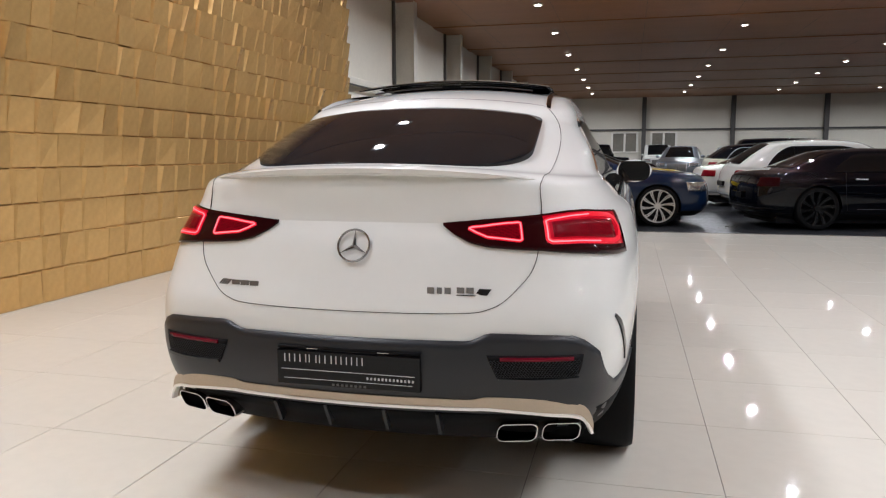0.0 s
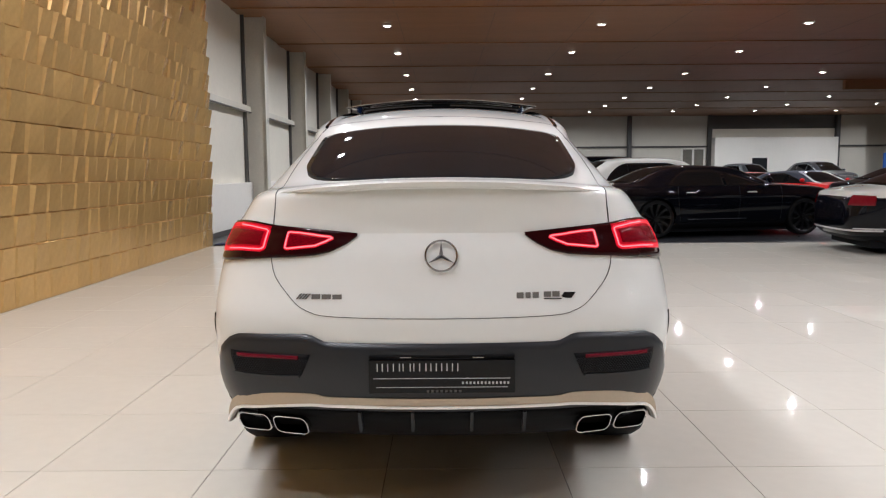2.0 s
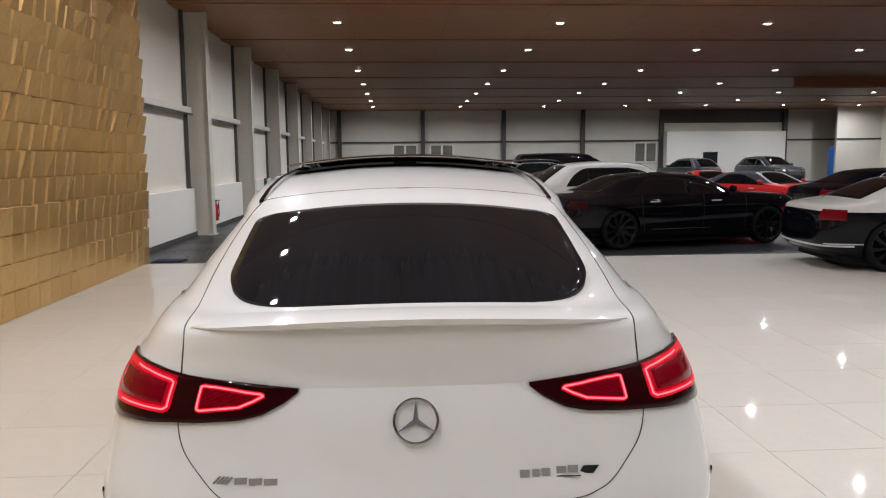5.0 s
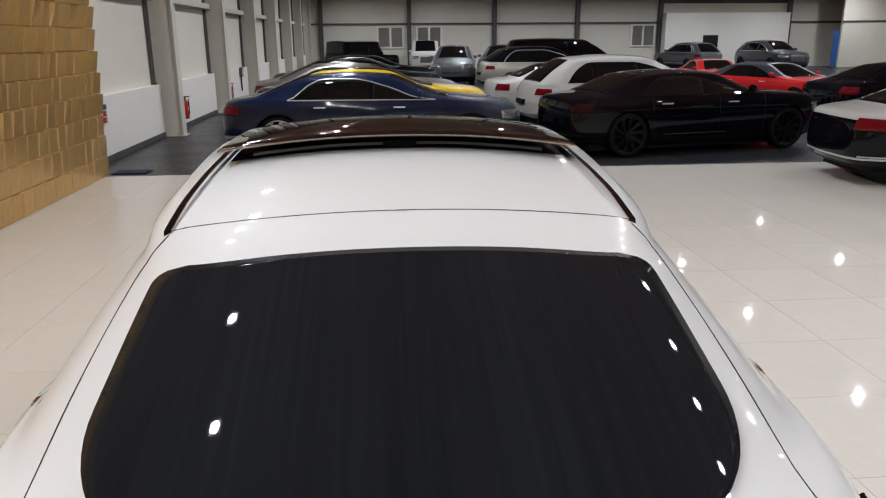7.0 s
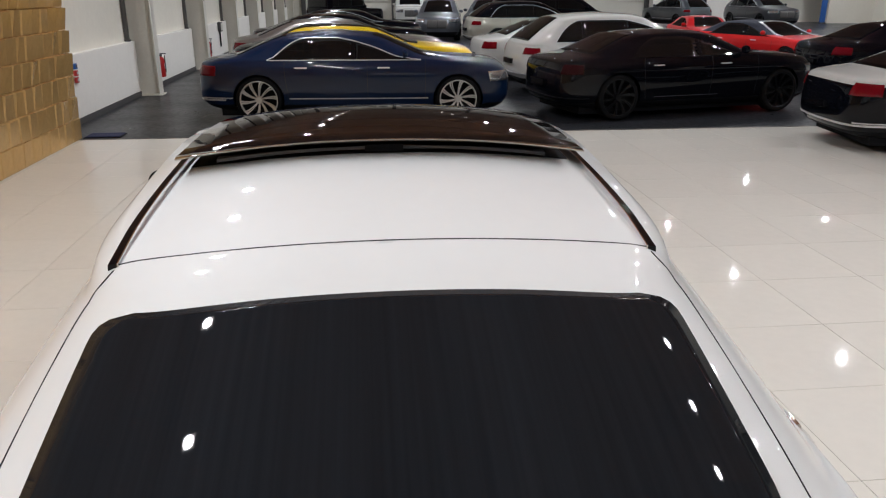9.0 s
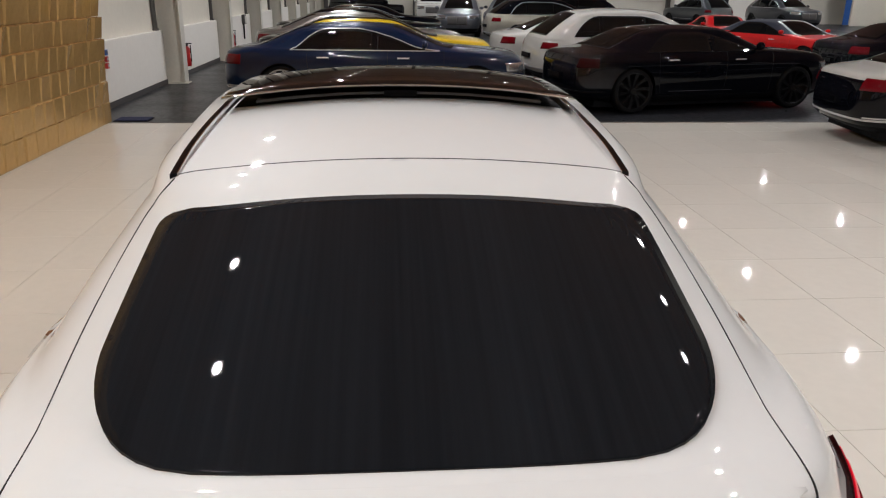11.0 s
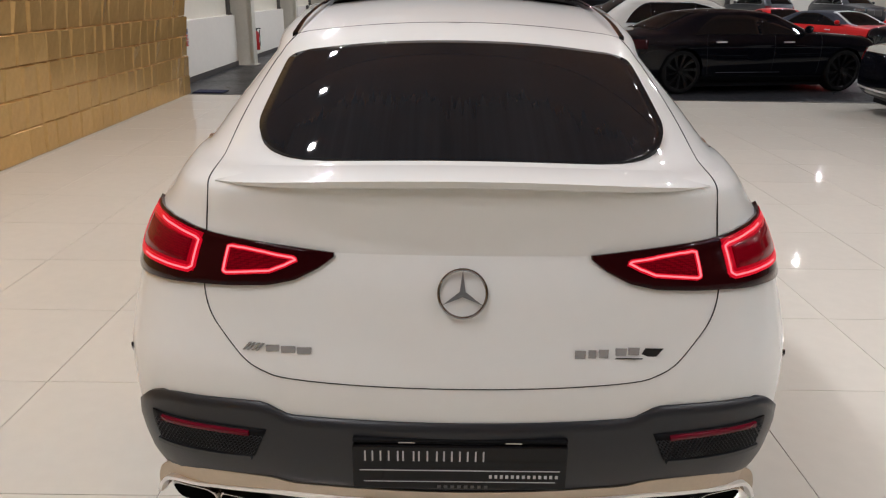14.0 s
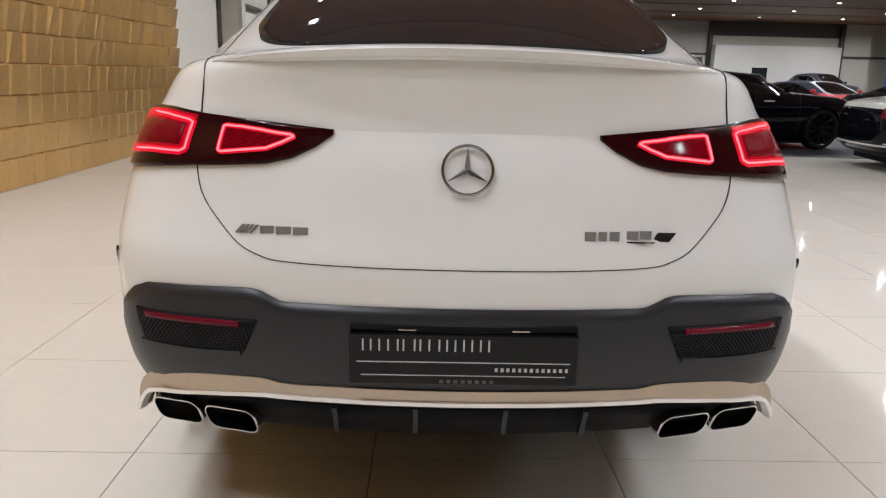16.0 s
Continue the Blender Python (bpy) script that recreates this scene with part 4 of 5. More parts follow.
bars(-0.525, (0.006, 0.006, 0.006, 0.006), 0.005, 0.905, 0.02, 0.9)
bars(-0.474, (0.032, 0.034, 0.034), 0.006, 0.905, 0.018)
bars(0.272, (0.025, 0.018, 0.022), 0.008, 0.908, 0.022)
bars(0.372, (0.026, 0.026), 0.006, 0.910, 0.020)
bars(0.372, (0.065,), 0, 0.894, 0.003, 0.9, GLOSS_BLACK)
bars(0.440, (0.042,), 0, 0.905, 0.022, 0.7, GLOSS_BLACK)


# roof: joint, rails, raised glass panel over the dark opening
def roof_at(x, y, up=0.0):
    return Vector((x, y, roof_line(y) - 0.155 * x * x + up))


def roof_sheet(name, mat, x_of, y0, y1, up0, up1, thick, nx=16, ny=14, label="", bend=0.0):
    top, bot = [], []
    for j in range(ny + 1):
        f = j / ny
        for i in range(nx + 1):
            u = 2 * i / nx - 1
            y = y0 + (y1 - y0) * f
            x = u * x_of(y)
            yy = y + bend * u * u * (1 - f)
            p = roof_at(x, yy, up0 + (up1 - up0) * f)
            top.append(p)
            bot.append(p - Vector((0, 0, thick)))
    k = nx + 1
    m = len(top)
    faces = [(j * k + i, j * k + i + 1, (j + 1) * k + i + 1, (j + 1) * k + i) for j in range(ny) for i in range(nx)]
    faces += [tuple(m + q for q in reversed(f)) for f in faces]
    rim = [i for i in range(nx)] + [j * k + nx for j in range(ny)] + [ny * k + i for i in range(nx, 0, -1)] + [j * k for j in range(ny, 0, -1)]
    for a in range(len(rim)):
        c = (a + 1) % len(rim)
        faces.append((rim[c], rim[a], m + rim[a], m + rim[c]))
    ob = mesh_object(name, top + bot, faces, mat, suv, label)
    ob.data.polygons.foreach_set("use_smooth", [f < 2 * nx * ny for f in range(len(faces))])
    return ob


def roof_half(y):
    return table(((1.0, 0.567), (1.52, 0.530), (2.9, 0.47)), y)


skin = BVHTree.FromPolygons([v.co for v in body.data.vertices], [tuple(f.vertices) for f in body.data.polygons])
rows = []
bm = bmesh.new()
for i in range(41):
    x = (i / 20 - 1) * 0.552
    y = 1.017 + 0.03 * (x / 0.552) ** 2
    z = [skin.ray_cast(Vector((x, y + d, 3)), Vector((0, 0, -1)))[0].z for d in (-0.0016, 0.0016)]
    rows.append([bm.verts.new((x, y - 0.0016, z[0] - 0.004)), bm.verts.new((x, y - 0.0016, z[0] + 0.0008)), bm.verts.new((x, y + 0.0016, z[1] + 0.0008)), bm.verts.new((x, y + 0.0016, z[1] - 0.004))])
for p, q in zip(rows, rows[1:]):
    for k in range(3):
        bm.faces.new((p[k], p[k + 1], q[k + 1], q[k]))
part("roof_gap", bm, GAP, suv)
roof_sheet("roof_opening", DARK, lambda y: roof_half(y) - 0.03, 1.50, 2.45, 0.002, 0.002, 0.035, 16, 10, bend=0.03)
ROOF_GLASS = material("brown_roof_glass", (0.008, 0.006, 0.006), 0.03, 0, 0.0, spec=0.4)
roof_sheet("glass_roof", ROOF_GLASS, lambda y: roof_half(y) - 0.012, 1.452, 2.42, 0.050, 0.012, 0.006, 16, 12, label="raised dark glass roof panel", bend=0.035)
roof_sheet("glass_edge", CHROME, lambda y: roof_half(y) - 0.012, 1.448, 1.453, 0.0515, 0.0515, 0.004, 24, 1, bend=0.035)
roof_sheet("sunblind_edge", GREY_BLIND, lambda y: 0.43, 1.493, 1.498, 0.020, 0.020, 0.008, 16, 1, bend=0.03)
# dark block added to break the grey strip at its middle
roof_sheet("blind_break", DARK, lambda y: 0.05, 1.486, 1.492, 0.026, 0.026, 0.018, 6, 1, bend=0.0)
for side in (-1, 1):
    for name, mat, w, o, up in (("roof_rail", GLOSS_BLACK, 0.022, 0.0, 0.014), ("rail_edge", CHROME, 0.004, -0.011, 0.016)):
        bm = bmesh.new()
        rows = []
        for i in range(31):
            y = 1.04 + 1.8 * i / 30
            x = roof_half(y) + o
            hh = up * min(1, i / 3 + 0.25)
            rows.append([bm.verts.new(roof_at(side * (x + dx), y, dz)) for dx, dz in ((-w / 2, -0.03), (-w / 2 * 0.8, hh), (w / 2 * 0.8, hh), (w / 2, -0.03))])
        for p, q in zip(rows, rows[1:]):
            for k in range(3):
                bm.faces.new((p[k], p[k + 1], q[k + 1], q[k]))
        bm.faces.new(rows[0])
        bm.faces.new(rows[-1][::-1])
        part(name, bm, mat, suv)

# side glass, mirrors
for side in (-1, 1):
    SH.patch("side_window", TINT_GLASS, suv, lambda u, w: (10.4 + 6.9 * w, side * (0.945 + 0.10 * w + (1.03 - 0.16 * w) * (u if side > 0 else 1 - u))), 20, 10, off=0.003)
    SH.line("window_trim", CHROME, suv, [(10.4 + 6.9 * i / 20, side * (0.945 + 0.10 * i / 20)) for i in range(21)], 0.008, off=0.006)
    SH.line("window_trim", GLOSS_BLACK, suv, [(10.35, side * (0.97 + 1.0 * i / 20)) for i in range(21)], 0.018, off=0.006)
    mirror = new("door_mirror")
    mirror.parent = suv
    mirror.matrix_basis = pose(side * 0.965, 3.15, 1.245)
    bm = bmesh.new()
    bmesh.ops.create_icosphere(bm, subdivisions=3, radius=0.5)
    for v in bm.verts:
        v.co = Vector((v.co.x * 0.25, v.co.y * 0.2, v.co.z * 0.165))
        if v.co.y < -0.06:
            v.co.y = -0.06
    part("cap", bm, WHITE_PAINT, mirror, smooth=True)
    part("mirror_frame", prism(rounded(0.222, 0.142, 0.06), -0.068, -0.05, lambda a, b, d: Vector((a, d, b))), GLOSS_BLACK, mirror)
    part("mirror_glass", prism(rounded(0.204, 0.124, 0.052), -0.070, -0.060, lambda a, b, d: Vector((a, d, b))), MIRROR, mirror)
    part("arm", box(-side * 0.08 - 0.05, -side * 0.08 + 0.05, -0.02, 0.03, -0.09, -0.05, 0.008), GLOSS_BLACK, mirror)


# ---- parked cars ----
def paint(name, color, metal=0.0, rough=0.3):
    return material(name, color, rough, metal, 0.75, vary=0.02, scale=4, coat_rough=0.02)


BLUE_PAINT = paint("dark_blue_paint", (0.004, 0.0125, 0.040))
BLACK_PAINT = material("black_paint", (0.0026, 0.003, 0.005), 0.03, 0.0, 0.0, spec=0.25, vary=0.02, scale=4)
PEARL_PAINT = material("pearl_white_paint", (0.50, 0.49, 0.455), 0.05, 0.0, 0.0, spec=0.45, vary=0.02, scale=4)
YELLOW_PAINT = paint("yellow_paint", (0.62, 0.42, 0.01))
TAUPE_PAINT = paint("taupe_paint", (0.22, 0.19, 0.17), 0.6)
RED_PAINT = paint("red_paint", (0.50, 0.012, 0.012))
GREY_PAINT = paint("grey_paint", (0.06, 0.066, 0.072), 0.6)
GRAPHITE_PAINT = paint("graphite_paint", (0.035, 0.037, 0.042), 0.3)
SILVER_PAINT = paint("silver_paint", (0.15, 0.16, 0.18), 0.7)
BEIGE_PAINT = paint("beige_paint", (0.42, 0.40, 0.33), 0.4)
CAR_GLASS = material("car_window_glass", (0.004, 0.0045, 0.005), 0.015, 0, 0.0, spec=0.4)
HEADLAMP = material("headlamp_glass", (0.45, 0.46, 0.48), 0.08, 0.8, 0.3, vary=0.6, scale=25)
CLOTH_TOP = material("dark_blue_cloth", (0.006, 0.007, 0.017), 0.85, vary=0.12, scale=30)
GREY_RIM = material("dark_grey_rim", (0.035, 0.035, 0.036), 0.25, 0.8)
BRIGHT_RIM = material("polished_rim", (0.55, 0.54, 0.52), 0.4, 0.7)

SHAPES = {
    "sedan": dict(
        z=[0.20, 0.28, 0.42, 0.60, 0.78, 0.92, 1.00, 1.05, 1.10, 1.20, 1.31, 1.40, 1.44],
        rear=[0.30, 0.10, 0.0, -0.01, 0.0, 0.03, 0.09, 0.33, 0.62, 0.88, 1.15, 1.44, 1.68],
        front=[5.1, 5.22, 5.3, 5.3, 5.27, 5.17, 4.95, 4.26, 3.84, 3.57, 3.30, 3.03, 2.80],
        half=[0.84, 0.91, 0.95, 0.975, 0.98, 0.965, 0.94, 0.915, 0.875, 0.80, 0.73, 0.665, 0.58],
        roof=lambda y: 1.455 - 0.07 * (y - 2.25) ** 2, length=5.3, wheels=(1.06, 4.38), r=0.385, belt=1.0, glass=(7.0, 11.3), ends=(0.90, 0.50)),
    "suv": dict(
        z=[0.26, 0.36, 0.52, 0.72, 0.90, 1.02, 1.09, 1.15, 1.28, 1.45, 1.58, 1.65, 1.69],
        rear=[0.28, 0.10, 0.0, 0.0, 0.03, 0.06, 0.09, 0.13, 0.28, 0.52, 0.74, 0.90, 1.05],
        front=[4.95, 5.05, 5.1, 5.1, 5.06, 4.95, 4.6, 4.0, 3.72, 3.40, 3.10, 2.90, 2.70],
        half=[0.88, 0.94, 0.98, 0.995, 0.99, 0.965, 0.94, 0.915, 0.87, 0.80, 0.74, 0.69, 0.60],
        roof=lambda y: 1.74 - 0.06 * (y - 2.0) ** 2, length=5.1, wheels=(1.05, 4.05), r=0.39, belt=1.09, glass=(7.2, 11.2), ends=(0.62, 0.36)),
    "van": dict(
        z=[0.24, 0.34, 0.50, 0.75, 0.95, 1.10, 1.18, 1.25, 1.40, 1.60, 1.75, 1.84, 1.88],
        rear=[0.2, 0.06, 0.0, 0.0, 0.01, 0.02, 0.03, 0.05, 0.09, 0.15, 0.22, 0.32, 0.45],
        front=[5.0, 5.1, 5.15, 5.14, 5.08, 4.95, 4.7, 4.35, 4.1, 3.8, 3.5, 3.3, 3.1],
        half=[0.88, 0.93, 0.96, 0.97, 0.965, 0.95, 0.94, 0.93, 0.90, 0.86, 0.83, 0.79, 0.70],
        roof=lambda y: 1.93 - 0.02 * (y - 1.8) ** 2, length=5.15, wheels=(0.95, 4.15), r=0.36, belt=1.18, glass=(7.2, 11.2), ends=(0.30, 0.40)),
    "box": dict(
        z=[0.32, 0.42, 0.60, 0.80, 0.98, 1.10, 1.16, 1.22, 1.40, 1.62, 1.80, 1.90, 1.93],
        rear=[0.1, 0.04, 0.0, 0.0, 0.0, 0.01, 0.02, 0.03, 0.05, 0.08, 0.11, 0.14, 0.2],
        front=[4.55, 4.6, 4.62, 4.62, 4.6, 4.55, 4.5, 3.3, 3.2, 3.08, 2.98, 2.92, 2.85],
        half=[0.9, 0.93, 0.94, 0.94, 0.93, 0.92, 0.91, 0.90, 0.87, 0.85, 0.83, 0.81, 0.76],
        roof=lambda y: 1.96 - 0.005 * (y - 1.6) ** 2, length=4.6, wheels=(0.85, 3.7), r=0.40, belt=1.16, glass=(7.3, 10.8), ends=(0.30, 0.30)),
}


def parked_car(kind, label, coat, at, turn, upper=None, split=None, rim=DARK_RIM, near=True, chrome=True, size=1.0, dark_part=None, group="parked cars"):
    d = SHAPES[kind]
    n = len(d["z"])
    boxy = kind in ("van", "box")
    sh = Shell(d["z"], d["rear"], d["front"], d["half"], [9, 10, 11, 11, 10, 9, 8, 8, 7, 7, 7, 7, 7] if not boxy else [12] * n,
               [0.12] * 9 + [0.1, 0.08, 0.05, 0.03], [0.7, 0.8, 0.8, 0.8, 0.75, 0.65, 0.5, 0.35, 0.30, 0.26, 0.22, 0.18, 0.15] if not boxy else [0.35] * n,
               [0, 0, 0, 0, 0, 0.02, 0.03, 0.03, 0.04, 0.06, 0.08, 0.10, 0.11], d["roof"])
    car = thing("car", label, "car", group, at, turn)
    car.scale = (size, size, size)
    skin = sh.build("body", coat, car, per=5 if near else 3, arc=14 if near else 9, side=28 if near else 14)
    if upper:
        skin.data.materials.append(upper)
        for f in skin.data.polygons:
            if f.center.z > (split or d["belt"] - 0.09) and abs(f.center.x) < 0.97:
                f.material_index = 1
    if dark_part:
        skin.data.materials.append(BLACK_PAINT)
        for f in skin.data.polygons:
            if dark_part(f.center):
                f.material_index = len(skin.data.materials) - 1
    skin.data.materials.append(DARK)
    for f in skin.data.polygons:
        if f.center.z < d["z"][1] + 0.03:
            f.material_index = len(skin.data.materials) - 1
    r = d["r"]
    arches(skin, [(w, r) for w in d["wheels"]], r + 0.035)
    half = max(d["half"])
    for wy in d["wheels"]:
        for side in (-1, 1):
            wheel(car, side * (half - 0.135), wy, r, 0.24, side, rim)
        part("wheel_housing", box(-half + 0.30, half - 0.30, wy - r - 0.08, wy + r + 0.08, 0.18, 2 * r + 0.05), DARK, car)
    part("floor_pan", box(-half + 0.2, half - 0.2, 0.4, d["length"] - 0.5, d["z"][0] - 0.09, d["z"][0] + 0.05), DARK, car)
    g0, g1 = d["glass"]
    e0, e1 = d["ends"]
    r0, f0 = sh.get("rear", g0), sh.get("front", g0)
    y0, y1 = r0 + e0, f0 - e1

    def head(y):
        """Highest level of the side glass at y: it follows the pillars and the roof, rounded at the corners."""
        def limit(inside):
            lo, hi = g0, g1 + 1.5
            for _ in range(24):
                mid = (lo + hi) / 2
                lo, hi = (mid, hi) if inside(mid) else (lo, mid)
            return lo
        a = limit(lambda v: y0 + (sh.get("rear", min(v, n - 1)) - r0) * (0.40 if kind == "sedan" else 0.55) < y)
        b = limit(lambda v: y1 - (f0 - sh.get("front", min(v, n - 1))) * 0.9 > y)
        k = 3.6 if kind == "sedan" else 2.6
        a, b, c = max(a - g0, 0.02), max(b - g0, 0.02), g1 - g0
        return g0 + (a ** -k + b ** -k + c ** -k) ** (-1 / k)
    for side in (-1, 1):
        def glass(u, w, a, b, side=side):
            f = u if side > 0 else 1 - u
            y = y0 + (y1 - y0) * (a + (b - a) * f)
            v = g0 + (head(y) - g0) * w
            return v, side * sh.s_side(v, y)
        sh.patch("window_surround", GLOSS_BLACK, car, lambda u, w: glass(u, w, 0.0, 1.0), 26, 8, off=0.002)
        for a, b in ((0.02, 0.545), (0.575, 0.98)) if kind == "sedan" else ((0.03, 0.22), (0.24, 0.60), (0.62, 0.97)):
            sh.patch("side_window", CAR_GLASS, car, lambda u, w, a=a, b=b: glass(u, 0.03 + 0.94 * w, a, b), 12, 6, off=0.005)
        if chrome:
            ys = [y0 + (y1 - y0) * i / 24 for i in range(25)]
            ring = [(g0 - 0.06, side * sh.s_side(g0 - 0.06, y)) for y in ys] + [(head(y) + 0.06, side * sh.s_side(head(y) + 0.06, y)) for y in ys[::-1]]
            sh.line("window_trim", BRIGHT_TRIM, car, ring, 0.013, off=0.008, closed=True)
            sh.line("sill_trim", BRIGHT_TRIM, car, [(1.9, side * sh.s_side(1.9, d["wheels"][0] + r + 0.12 + (d["wheels"][1] - d["wheels"][0] - 2 * r - 0.24) * i / 14)) for i in range(15)], 0.016, off=0.006)
            if kind == "sedan":
                sh.line("bumper_trim", BRIGHT_TRIM, car, [(2.0, side * sh.s_side(2.0, 0.12 + (d["wheels"][0] - r - 0.16) * i / 8)) for i in range(9)], 0.016, off=0.008)
        elif near:
            sh.line("sill_trim", CHROME, car, [(1.7, side * sh.s_side(1.7, 1.75 + 1.3 * i / 8)) for i in range(9)], 0.012, off=0.006)
        for y in (d["wheels"][0] + 0.45, (d["wheels"][0] + d["wheels"][1]) / 2 + 0.15, d["wheels"][1] - 0.55):
            sh.line("door_gap", GAP, car, [(v, side * sh.s_side(v, y + (0.10 * (v - 5) ** 2 / 16 if y < 2 else 0))) for v in [1.5 + 0.25 * k for k in range(24)]], 0.006)
        for y in (d["wheels"][0] + 0.62, (d["wheels"][0] + d["wheels"][1]) / 2 + 0.32):
            sh.line("door_handle", BRIGHT_TRIM if near else coat, car, [(5.0, side * sh.s_side(5.0, y + 0.2 * k / 6)) for k in range(7)], 0.02, off=0.03)
        sh.patch("tail_light", RED_LENS if chrome else DARK_LENS, car, lambda u, w: (4.0 + 1.4 * w, side * (0.58 + 0.03 * w + (0.22 - 0.02 * w) * (u if side > 0 else 1 - u))), 14, 6, off=0.008)
        sh.patch("headlight", HEADLAMP, car, lambda u, w: (3.4 + 1.0 * w, side * (2.2 + 0.36 * (u if side > 0 else 1 - u))), 10, 4, off=0.008)
        mir = new("door_mirror")
        mir.parent = car
        mir.matrix_basis = pose(side * (half + 0.02), d["front"][8] - 0.35, d["z"][7] + 0.08)
        bm = bmesh.new()
        bmesh.ops.create_icosphere(bm, subdivisions=2, radius=0.5)
        for v in bm.verts:
            v.co = Vector((v.co.x * 0.2, max(v.co.y * 0.13, -0.03), v.co.z * 0.14))
        part("cap", bm, coat, mir, smooth=True)
        part("arm", box(-side * 0.17 - 0.06, -side * 0.17 + 0.06, -0.02, 0.03, -0.07, -0.045, 0.008), GLOSS_BLACK, mir)
    w0 = 0.60 if not boxy else 0.66
    if kind == "sedan":
        rear = (8.0, 11.2)
    else:
        rear = (7.3, 10.9)
    sh.patch("rear_window", CAR_GLASS, car, lambda u, w: (rear[0] + (rear[1] - rear[0]) * w, (2 * u - 1) * w0), 16, 8, off=0.004)

    verts, faces = [], []
    for i in range(17):
        for j in range(9):
            k = (2 * i / 16 - 1) * 0.60
            v = 7.5 + 3.75 * j / 8
            p = sh.point(v, 3 - abs(k))
            p.x *= -1 if k < 0 else 1
            nn = sh.normal(v, 3 - max(abs(k), 0.012))
            nn.x *= -1 if k < 0 else 1
            verts.append(p + nn * 0.004)
    for i in range(16):
        for j in range(8):
            faces.append((i * 9 + j, (i + 1) * 9 + j, (i + 1) * 9 + j + 1, i * 9 + j + 1))
    mesh_object("windscreen", verts, faces, CAR_GLASS, car, smooth=True)
    if upper is CLOTH_TOP:
        edge = [(7.3 + 4.2 * i / 16, 0.66) for i in range(17)] + [(11.5, 0.66 - 1.32 * i / 20) for i in range(1, 21)] + [(11.5 - 4.2 * i / 16, -0.66) for i in range(1, 17)]
        sh.line("windscreen_frame", BRIGHT_TRIM, car, [(v, math.copysign(3 - abs(k), k) if abs(k) > 1e-6 else 3.0) for v, k in edge], 0.05, off=0.02, label="bright chrome windscreen frame")
    sh.line("bumper_strip", BRIGHT_TRIM if chrome else DARK, car, [(1.8, -0.85 + 1.7 * i / 30) for i in range(31)], 0.025, off=0.012)
    part("number_plate", box(-0.26, 0.26, -0.05, 0.06, d["z"][3] - 0.05, d["z"][3] + 0.06, 0.003), GLOSS_BLACK, car)
    sh.patch("grille", DARK_STEEL, car, lambda u, w: (2.2 + 1.9 * w, 3 - 0.36 * (1 - u)), 8, 6, off=0.012)
    sh.patch("grille", DARK_STEEL, car, lambda u, w: (2.2 + 1.9 * w, -(3 - 0.36 * u)), 8, 6, off=0.012)
    return car


parked_car("sedan", "dark blue luxury sedan with bright alloy wheels on the dark floor", BLUE_PAINT, (-2.84, 13.24, 0), -93, rim=BRIGHT_RIM)
parked_car("sedan", "black luxury sedan parked at the edge of the tiles", BLACK_PAINT, (2.98, 12.62, 0), -78, chrome=False)
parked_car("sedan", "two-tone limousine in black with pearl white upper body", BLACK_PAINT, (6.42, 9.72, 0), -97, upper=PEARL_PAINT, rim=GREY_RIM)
parked_car("suv", "white luxury SUV parked behind a black sedan", PEARL_PAINT, (3.02, 15.7, 0), -84, size=0.96)
parked_car("sedan", "white sedan parked beside a white SUV", PEARL_PAINT, (2.65, 18.6, 0), -86)
parked_car("sedan", "yellow and black sports coupe behind a blue sedan", YELLOW_PAINT, (-2.85, 16.4, 0), -88, size=0.98,
           dark_part=lambda p: p.y < 0.95 or p.z < 0.80 or (p.y < 3.6 and abs(p.x) < 0.45))
parked_car("sedan", "taupe metallic sedan in the second row", TAUPE_PAINT, (-3.3, 18.9, 0), -86, near=False)
parked_car("van", "black passenger van standing at the back of the hall", BLACK_PAINT, (5.35, 32.4, 0), -88, near=False, chrome=False, size=1.05)
parked_car("box", "white boxy off-road car at the back of the hall", PEARL_PAINT, (2.75, 50.2, 0), 180, near=False, chrome=False)
parked_car("box", "black boxy off-road car in the far row along the wall", BLACK_PAINT, (-2.6, 41.0, 0), -42, near=False, chrome=False)
parked_car("suv", "silver blue SUV facing the aisle", SILVER_PAINT, (3.75, 37.6, 0), 172, near=False)
parked_car("suv", "dark grey SUV facing the aisle", GREY_PAINT, (6.6, 39.2, 0), 165, near=False)
parked_car("sedan", "black sedan in the third row", BLACK_PAINT, (-3.4, 23.0, 0), -84, near=False)
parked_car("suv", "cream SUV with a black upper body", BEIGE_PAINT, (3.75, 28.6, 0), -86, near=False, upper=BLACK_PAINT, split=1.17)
parked_car("sedan", "black sedan in the fourth row", BLACK_PAINT, (-3.2, 28.5, 0), -84, near=False)
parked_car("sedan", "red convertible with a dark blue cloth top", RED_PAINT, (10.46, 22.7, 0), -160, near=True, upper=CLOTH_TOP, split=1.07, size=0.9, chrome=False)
parked_car("sedan", "red coupe behind a red convertible", RED_PAINT, (12.4, 28.6, 0), 172, near=False, chrome=False, size=0.86)
parked_car("sedan", "black sedan parked beyond a two-tone limousine", BLACK_PAINT, (9.95, 15.9, 0), -88, near=False)
parked_car("sedan", "black sports car next to a red convertible", BLACK_PAINT, (13.6, 19.9, 0), -88, near=False, size=0.95)
parked_car("suv", "grey SUV with its tail to the hall", GREY_PAINT, (19.5, 43.0, 0), 12, near=False)
parked_car("suv", "dark grey SUV beside the white partition", GRAPHITE_PAINT, (23.6, 47.2, 0), 186, near=False, size=1.05)


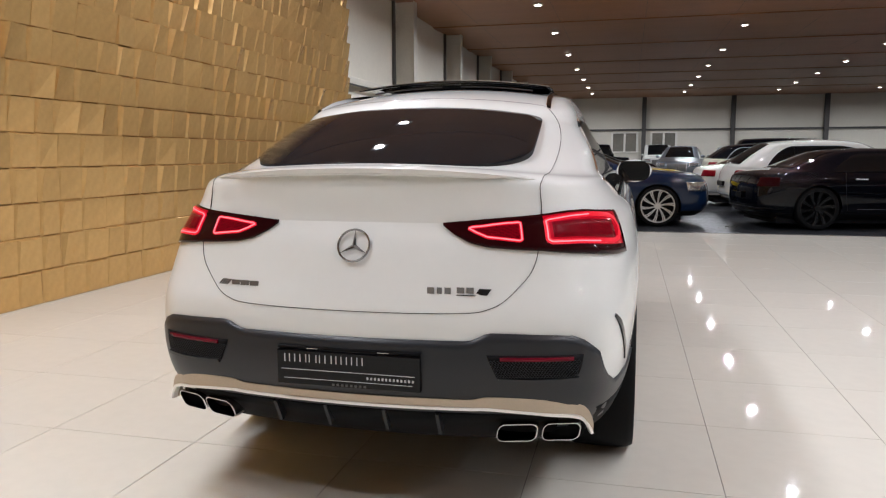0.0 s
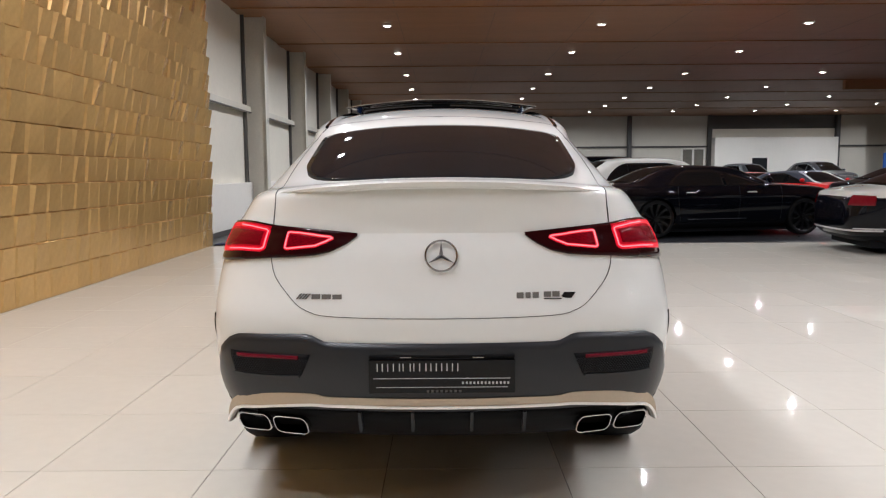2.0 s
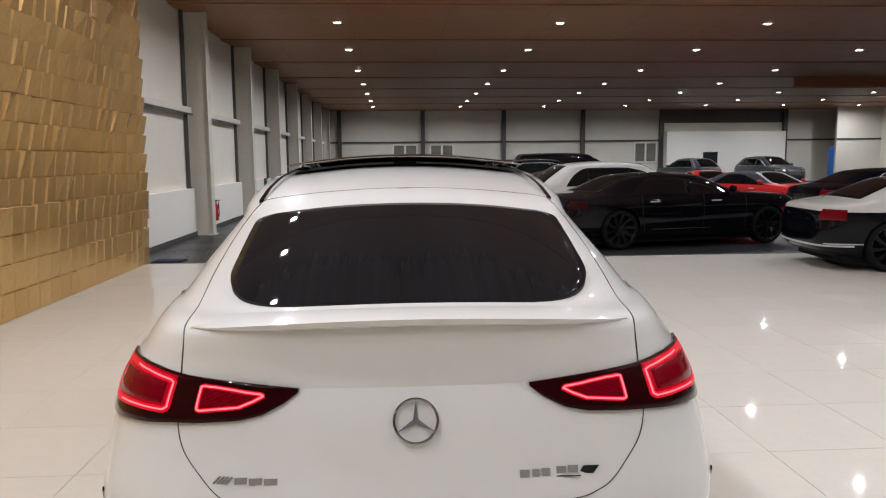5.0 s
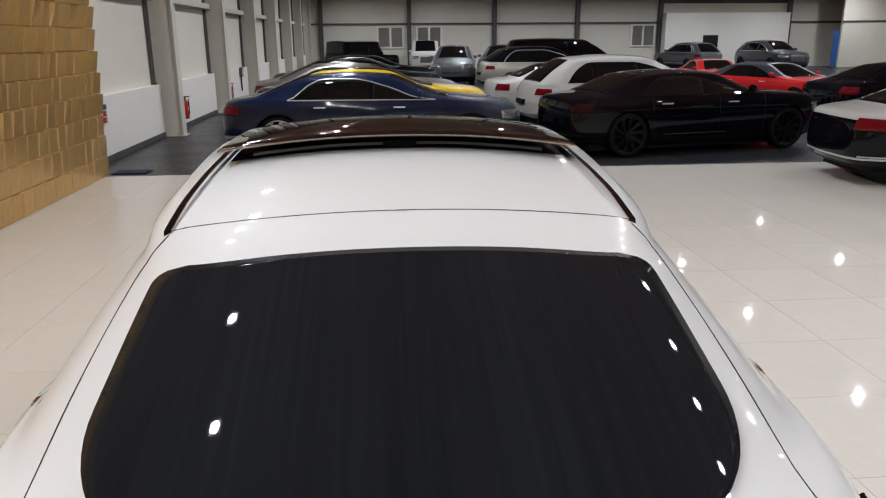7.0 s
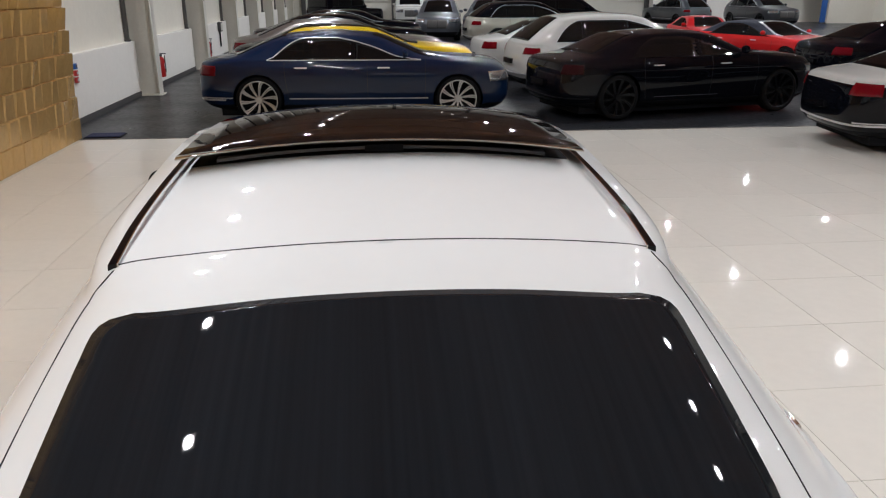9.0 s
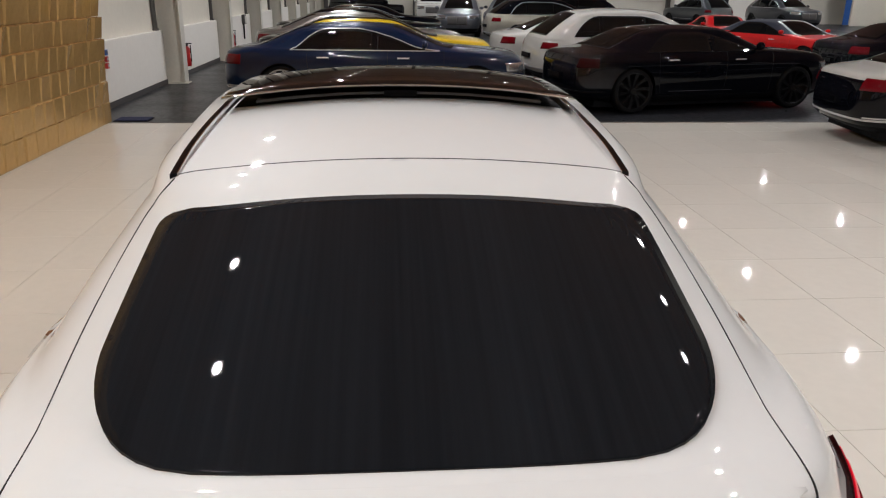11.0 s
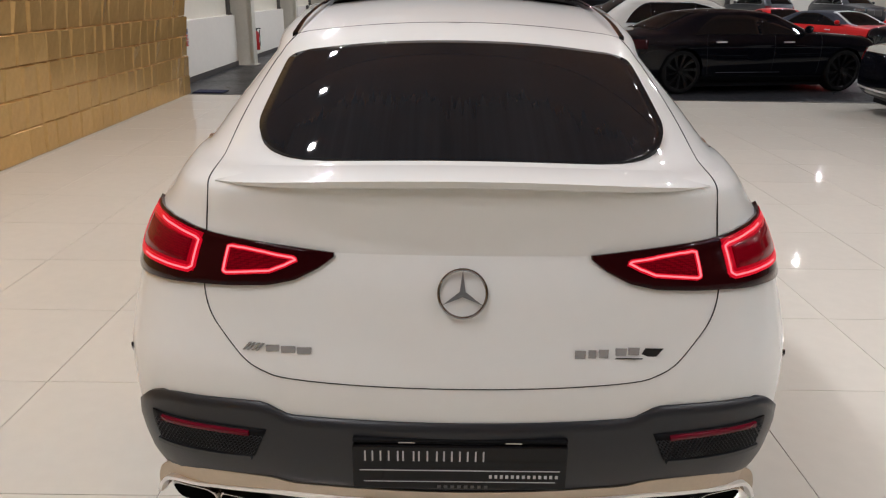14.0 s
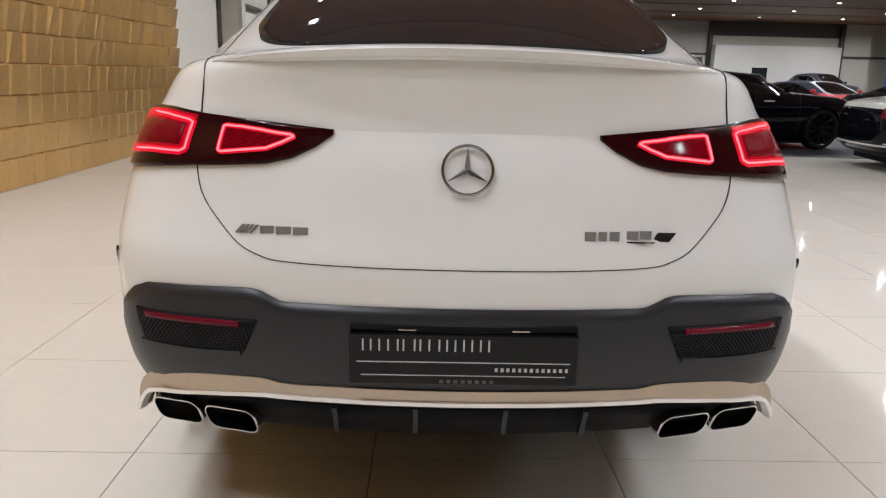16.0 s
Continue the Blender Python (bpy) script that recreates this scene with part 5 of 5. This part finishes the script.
# ---- gold relief panels and floor tiles ----
def joined(name, boxes, mat, parent, label):
    verts, faces = [], []
    for vs, fs in boxes:
        o = len(verts)
        verts += vs
        faces += [tuple(o + i for i in f) for f in fs]
    ob = mesh_object(name, verts, faces, mat, parent, label)
    ob["kind"] = "stuff"
    return ob


PIECE_FACES = [(0, 1, 2, 3), (0, 4, 5, 1), (1, 5, 6, 2), (2, 6, 7, 3), (3, 7, 4, 0)]
rnd = random.Random(5)
ROW = 0.315


def relief(w, h, q):
    """A tilted block that stands out along +x; q: how far its four corners stand out, then the insets of its face."""
    lb, rb, rt, lt, d, t = q[4:]
    return [(q[0], lb, d), (q[1], w - rb, d), (q[2], w - rt, h - t), (q[3], lt, h - t), (0, 0.001, 0.001), (0, w - 0.001, 0.001), (0, w - 0.001, h - 0.001), (0, 0.001, h - 0.001)]


WIDTHS = (0.255, 0.28, 0.30, 0.325)
variants = {w: [] for w in WIDTHS}
for w in WIDTHS:
    for k in range(12):
        head, foot, tw = rnd.uniform(0.042, 0.062), rnd.uniform(0.012, 0.026), rnd.uniform(-0.030, 0.044)
        q = [max(0.005, p + a * tw / 2 + rnd.uniform(-0.003, 0.003)) for p, a in ((foot, -0.5), (foot, 0.5), (head, 1), (head, -1))]
        kind = rnd.random()
        lb, lt = (rnd.uniform(0.014, 0.035), rnd.uniform(0.030, 0.075)) if kind < 0.9 else (rnd.uniform(0.01, 0.03), rnd.uniform(0.01, 0.04))
        rb, rt = (rnd.uniform(0.004, 0.012), rnd.uniform(0.004, 0.02)) if rnd.random() < 0.7 else (rnd.uniform(0.015, 0.04), rnd.uniform(0.02, 0.06))
        q += [lb, rb, rt, lt, rnd.uniform(0.004, 0.008), rnd.uniform(0.006, 0.022)]
        me = bpy.data.meshes.new("relief_panel")
        me.from_pydata(relief(w, ROW, q), [], PIECE_FACES)
        me.materials.append(GOLD)
        variants[w].append((q, me))
COLUMN_WIDTHS = [rnd.choice(WIDTHS) for _ in range(70)]
rest = []
count = 0
GX = -4.345
for row in range(17):
    y = 11.15
    step = (0.0, 0.006, 0.002, 0.009, 0.004)[row % 5]
    swell = min(1.6, 0.45 + 0.15 * row)  # the relief is flatter near the floor
    for w in COLUMN_WIDTHS:
        if y < Y0 + 0.4:
            break
        q, me = rnd.choice(variants[w])
        y -= w
        z = row * ROW
        if z + ROW > CEIL:
            continue
        if 2.4 < y and z < 3.1 and y < 9.9 and count < 300:
            ob = new("relief_panel", me)
            ob.parent = wall_gold
            ob.matrix_basis = pose(GX + step, y, z) @ Matrix.Diagonal((swell, 1, 1, 1))
            count += 1
        else:
            rest.append(([(GX + step + swell * a, y + b, z + c) for a, b, c in relief(w, ROW, q)], PIECE_FACES))
joined("relief_panels", rest, GOLD, wall_gold, "gold relief panels higher up and further along")

T = 0.8
tile_me = bpy.data.meshes.new("floor_tile")
g, b = 0.0014, 0.0008


def tile_verts(w, d):
    return [(g + b, g + b, 0), (w - g - b, g + b, 0), (w - g - b, d - g - b, 0), (g + b, d - g - b, 0), (g, g, -0.004), (w - g, g, -0.004), (w - g, d - g, -0.004), (g, d - g, -0.004)]


tile_me.from_pydata(tile_verts(T, T), [], [(0, 1, 2, 3), (0, 4, 5, 1), (1, 5, 6, 2), (2, 6, 7, 3), (3, 7, 4, 0)])
tile_me.materials.append(TILE)
rest = []
for i in range(-5, 45):
    for j in range(-13, 14):
        x, y = -1.06 + T * i, 0.60 + T * j
        w, d = T, T
        if x < -4.42:
            w, x = T - (-4.42 - x), -4.42
        if y + d > EDGE - 0.03:
            d = EDGE - 0.03 - y
        if y < Y0:
            d, y = d - (Y0 - y), Y0
        if x + w > X1:
            w = X1 - x
        if d <= 0.02 or w <= 0.02:
            continue
        if -4 <= i <= 10 and -6 <= j <= 12 and d == T:
            ob = new("floor_tile", tile_me)
            ob.parent = floor
            ob.location = (x, y, 0)
        else:
            rest.append(([(x + a, y + c, z) for a, c, z in tile_verts(w, d)], [(0, 1, 2, 3), (0, 4, 5, 1), (1, 5, 6, 2), (2, 6, 7, 3), (3, 7, 4, 0)]))
joined("floor_tiles", rest, TILE, floor, "polished cream floor tiles further out")
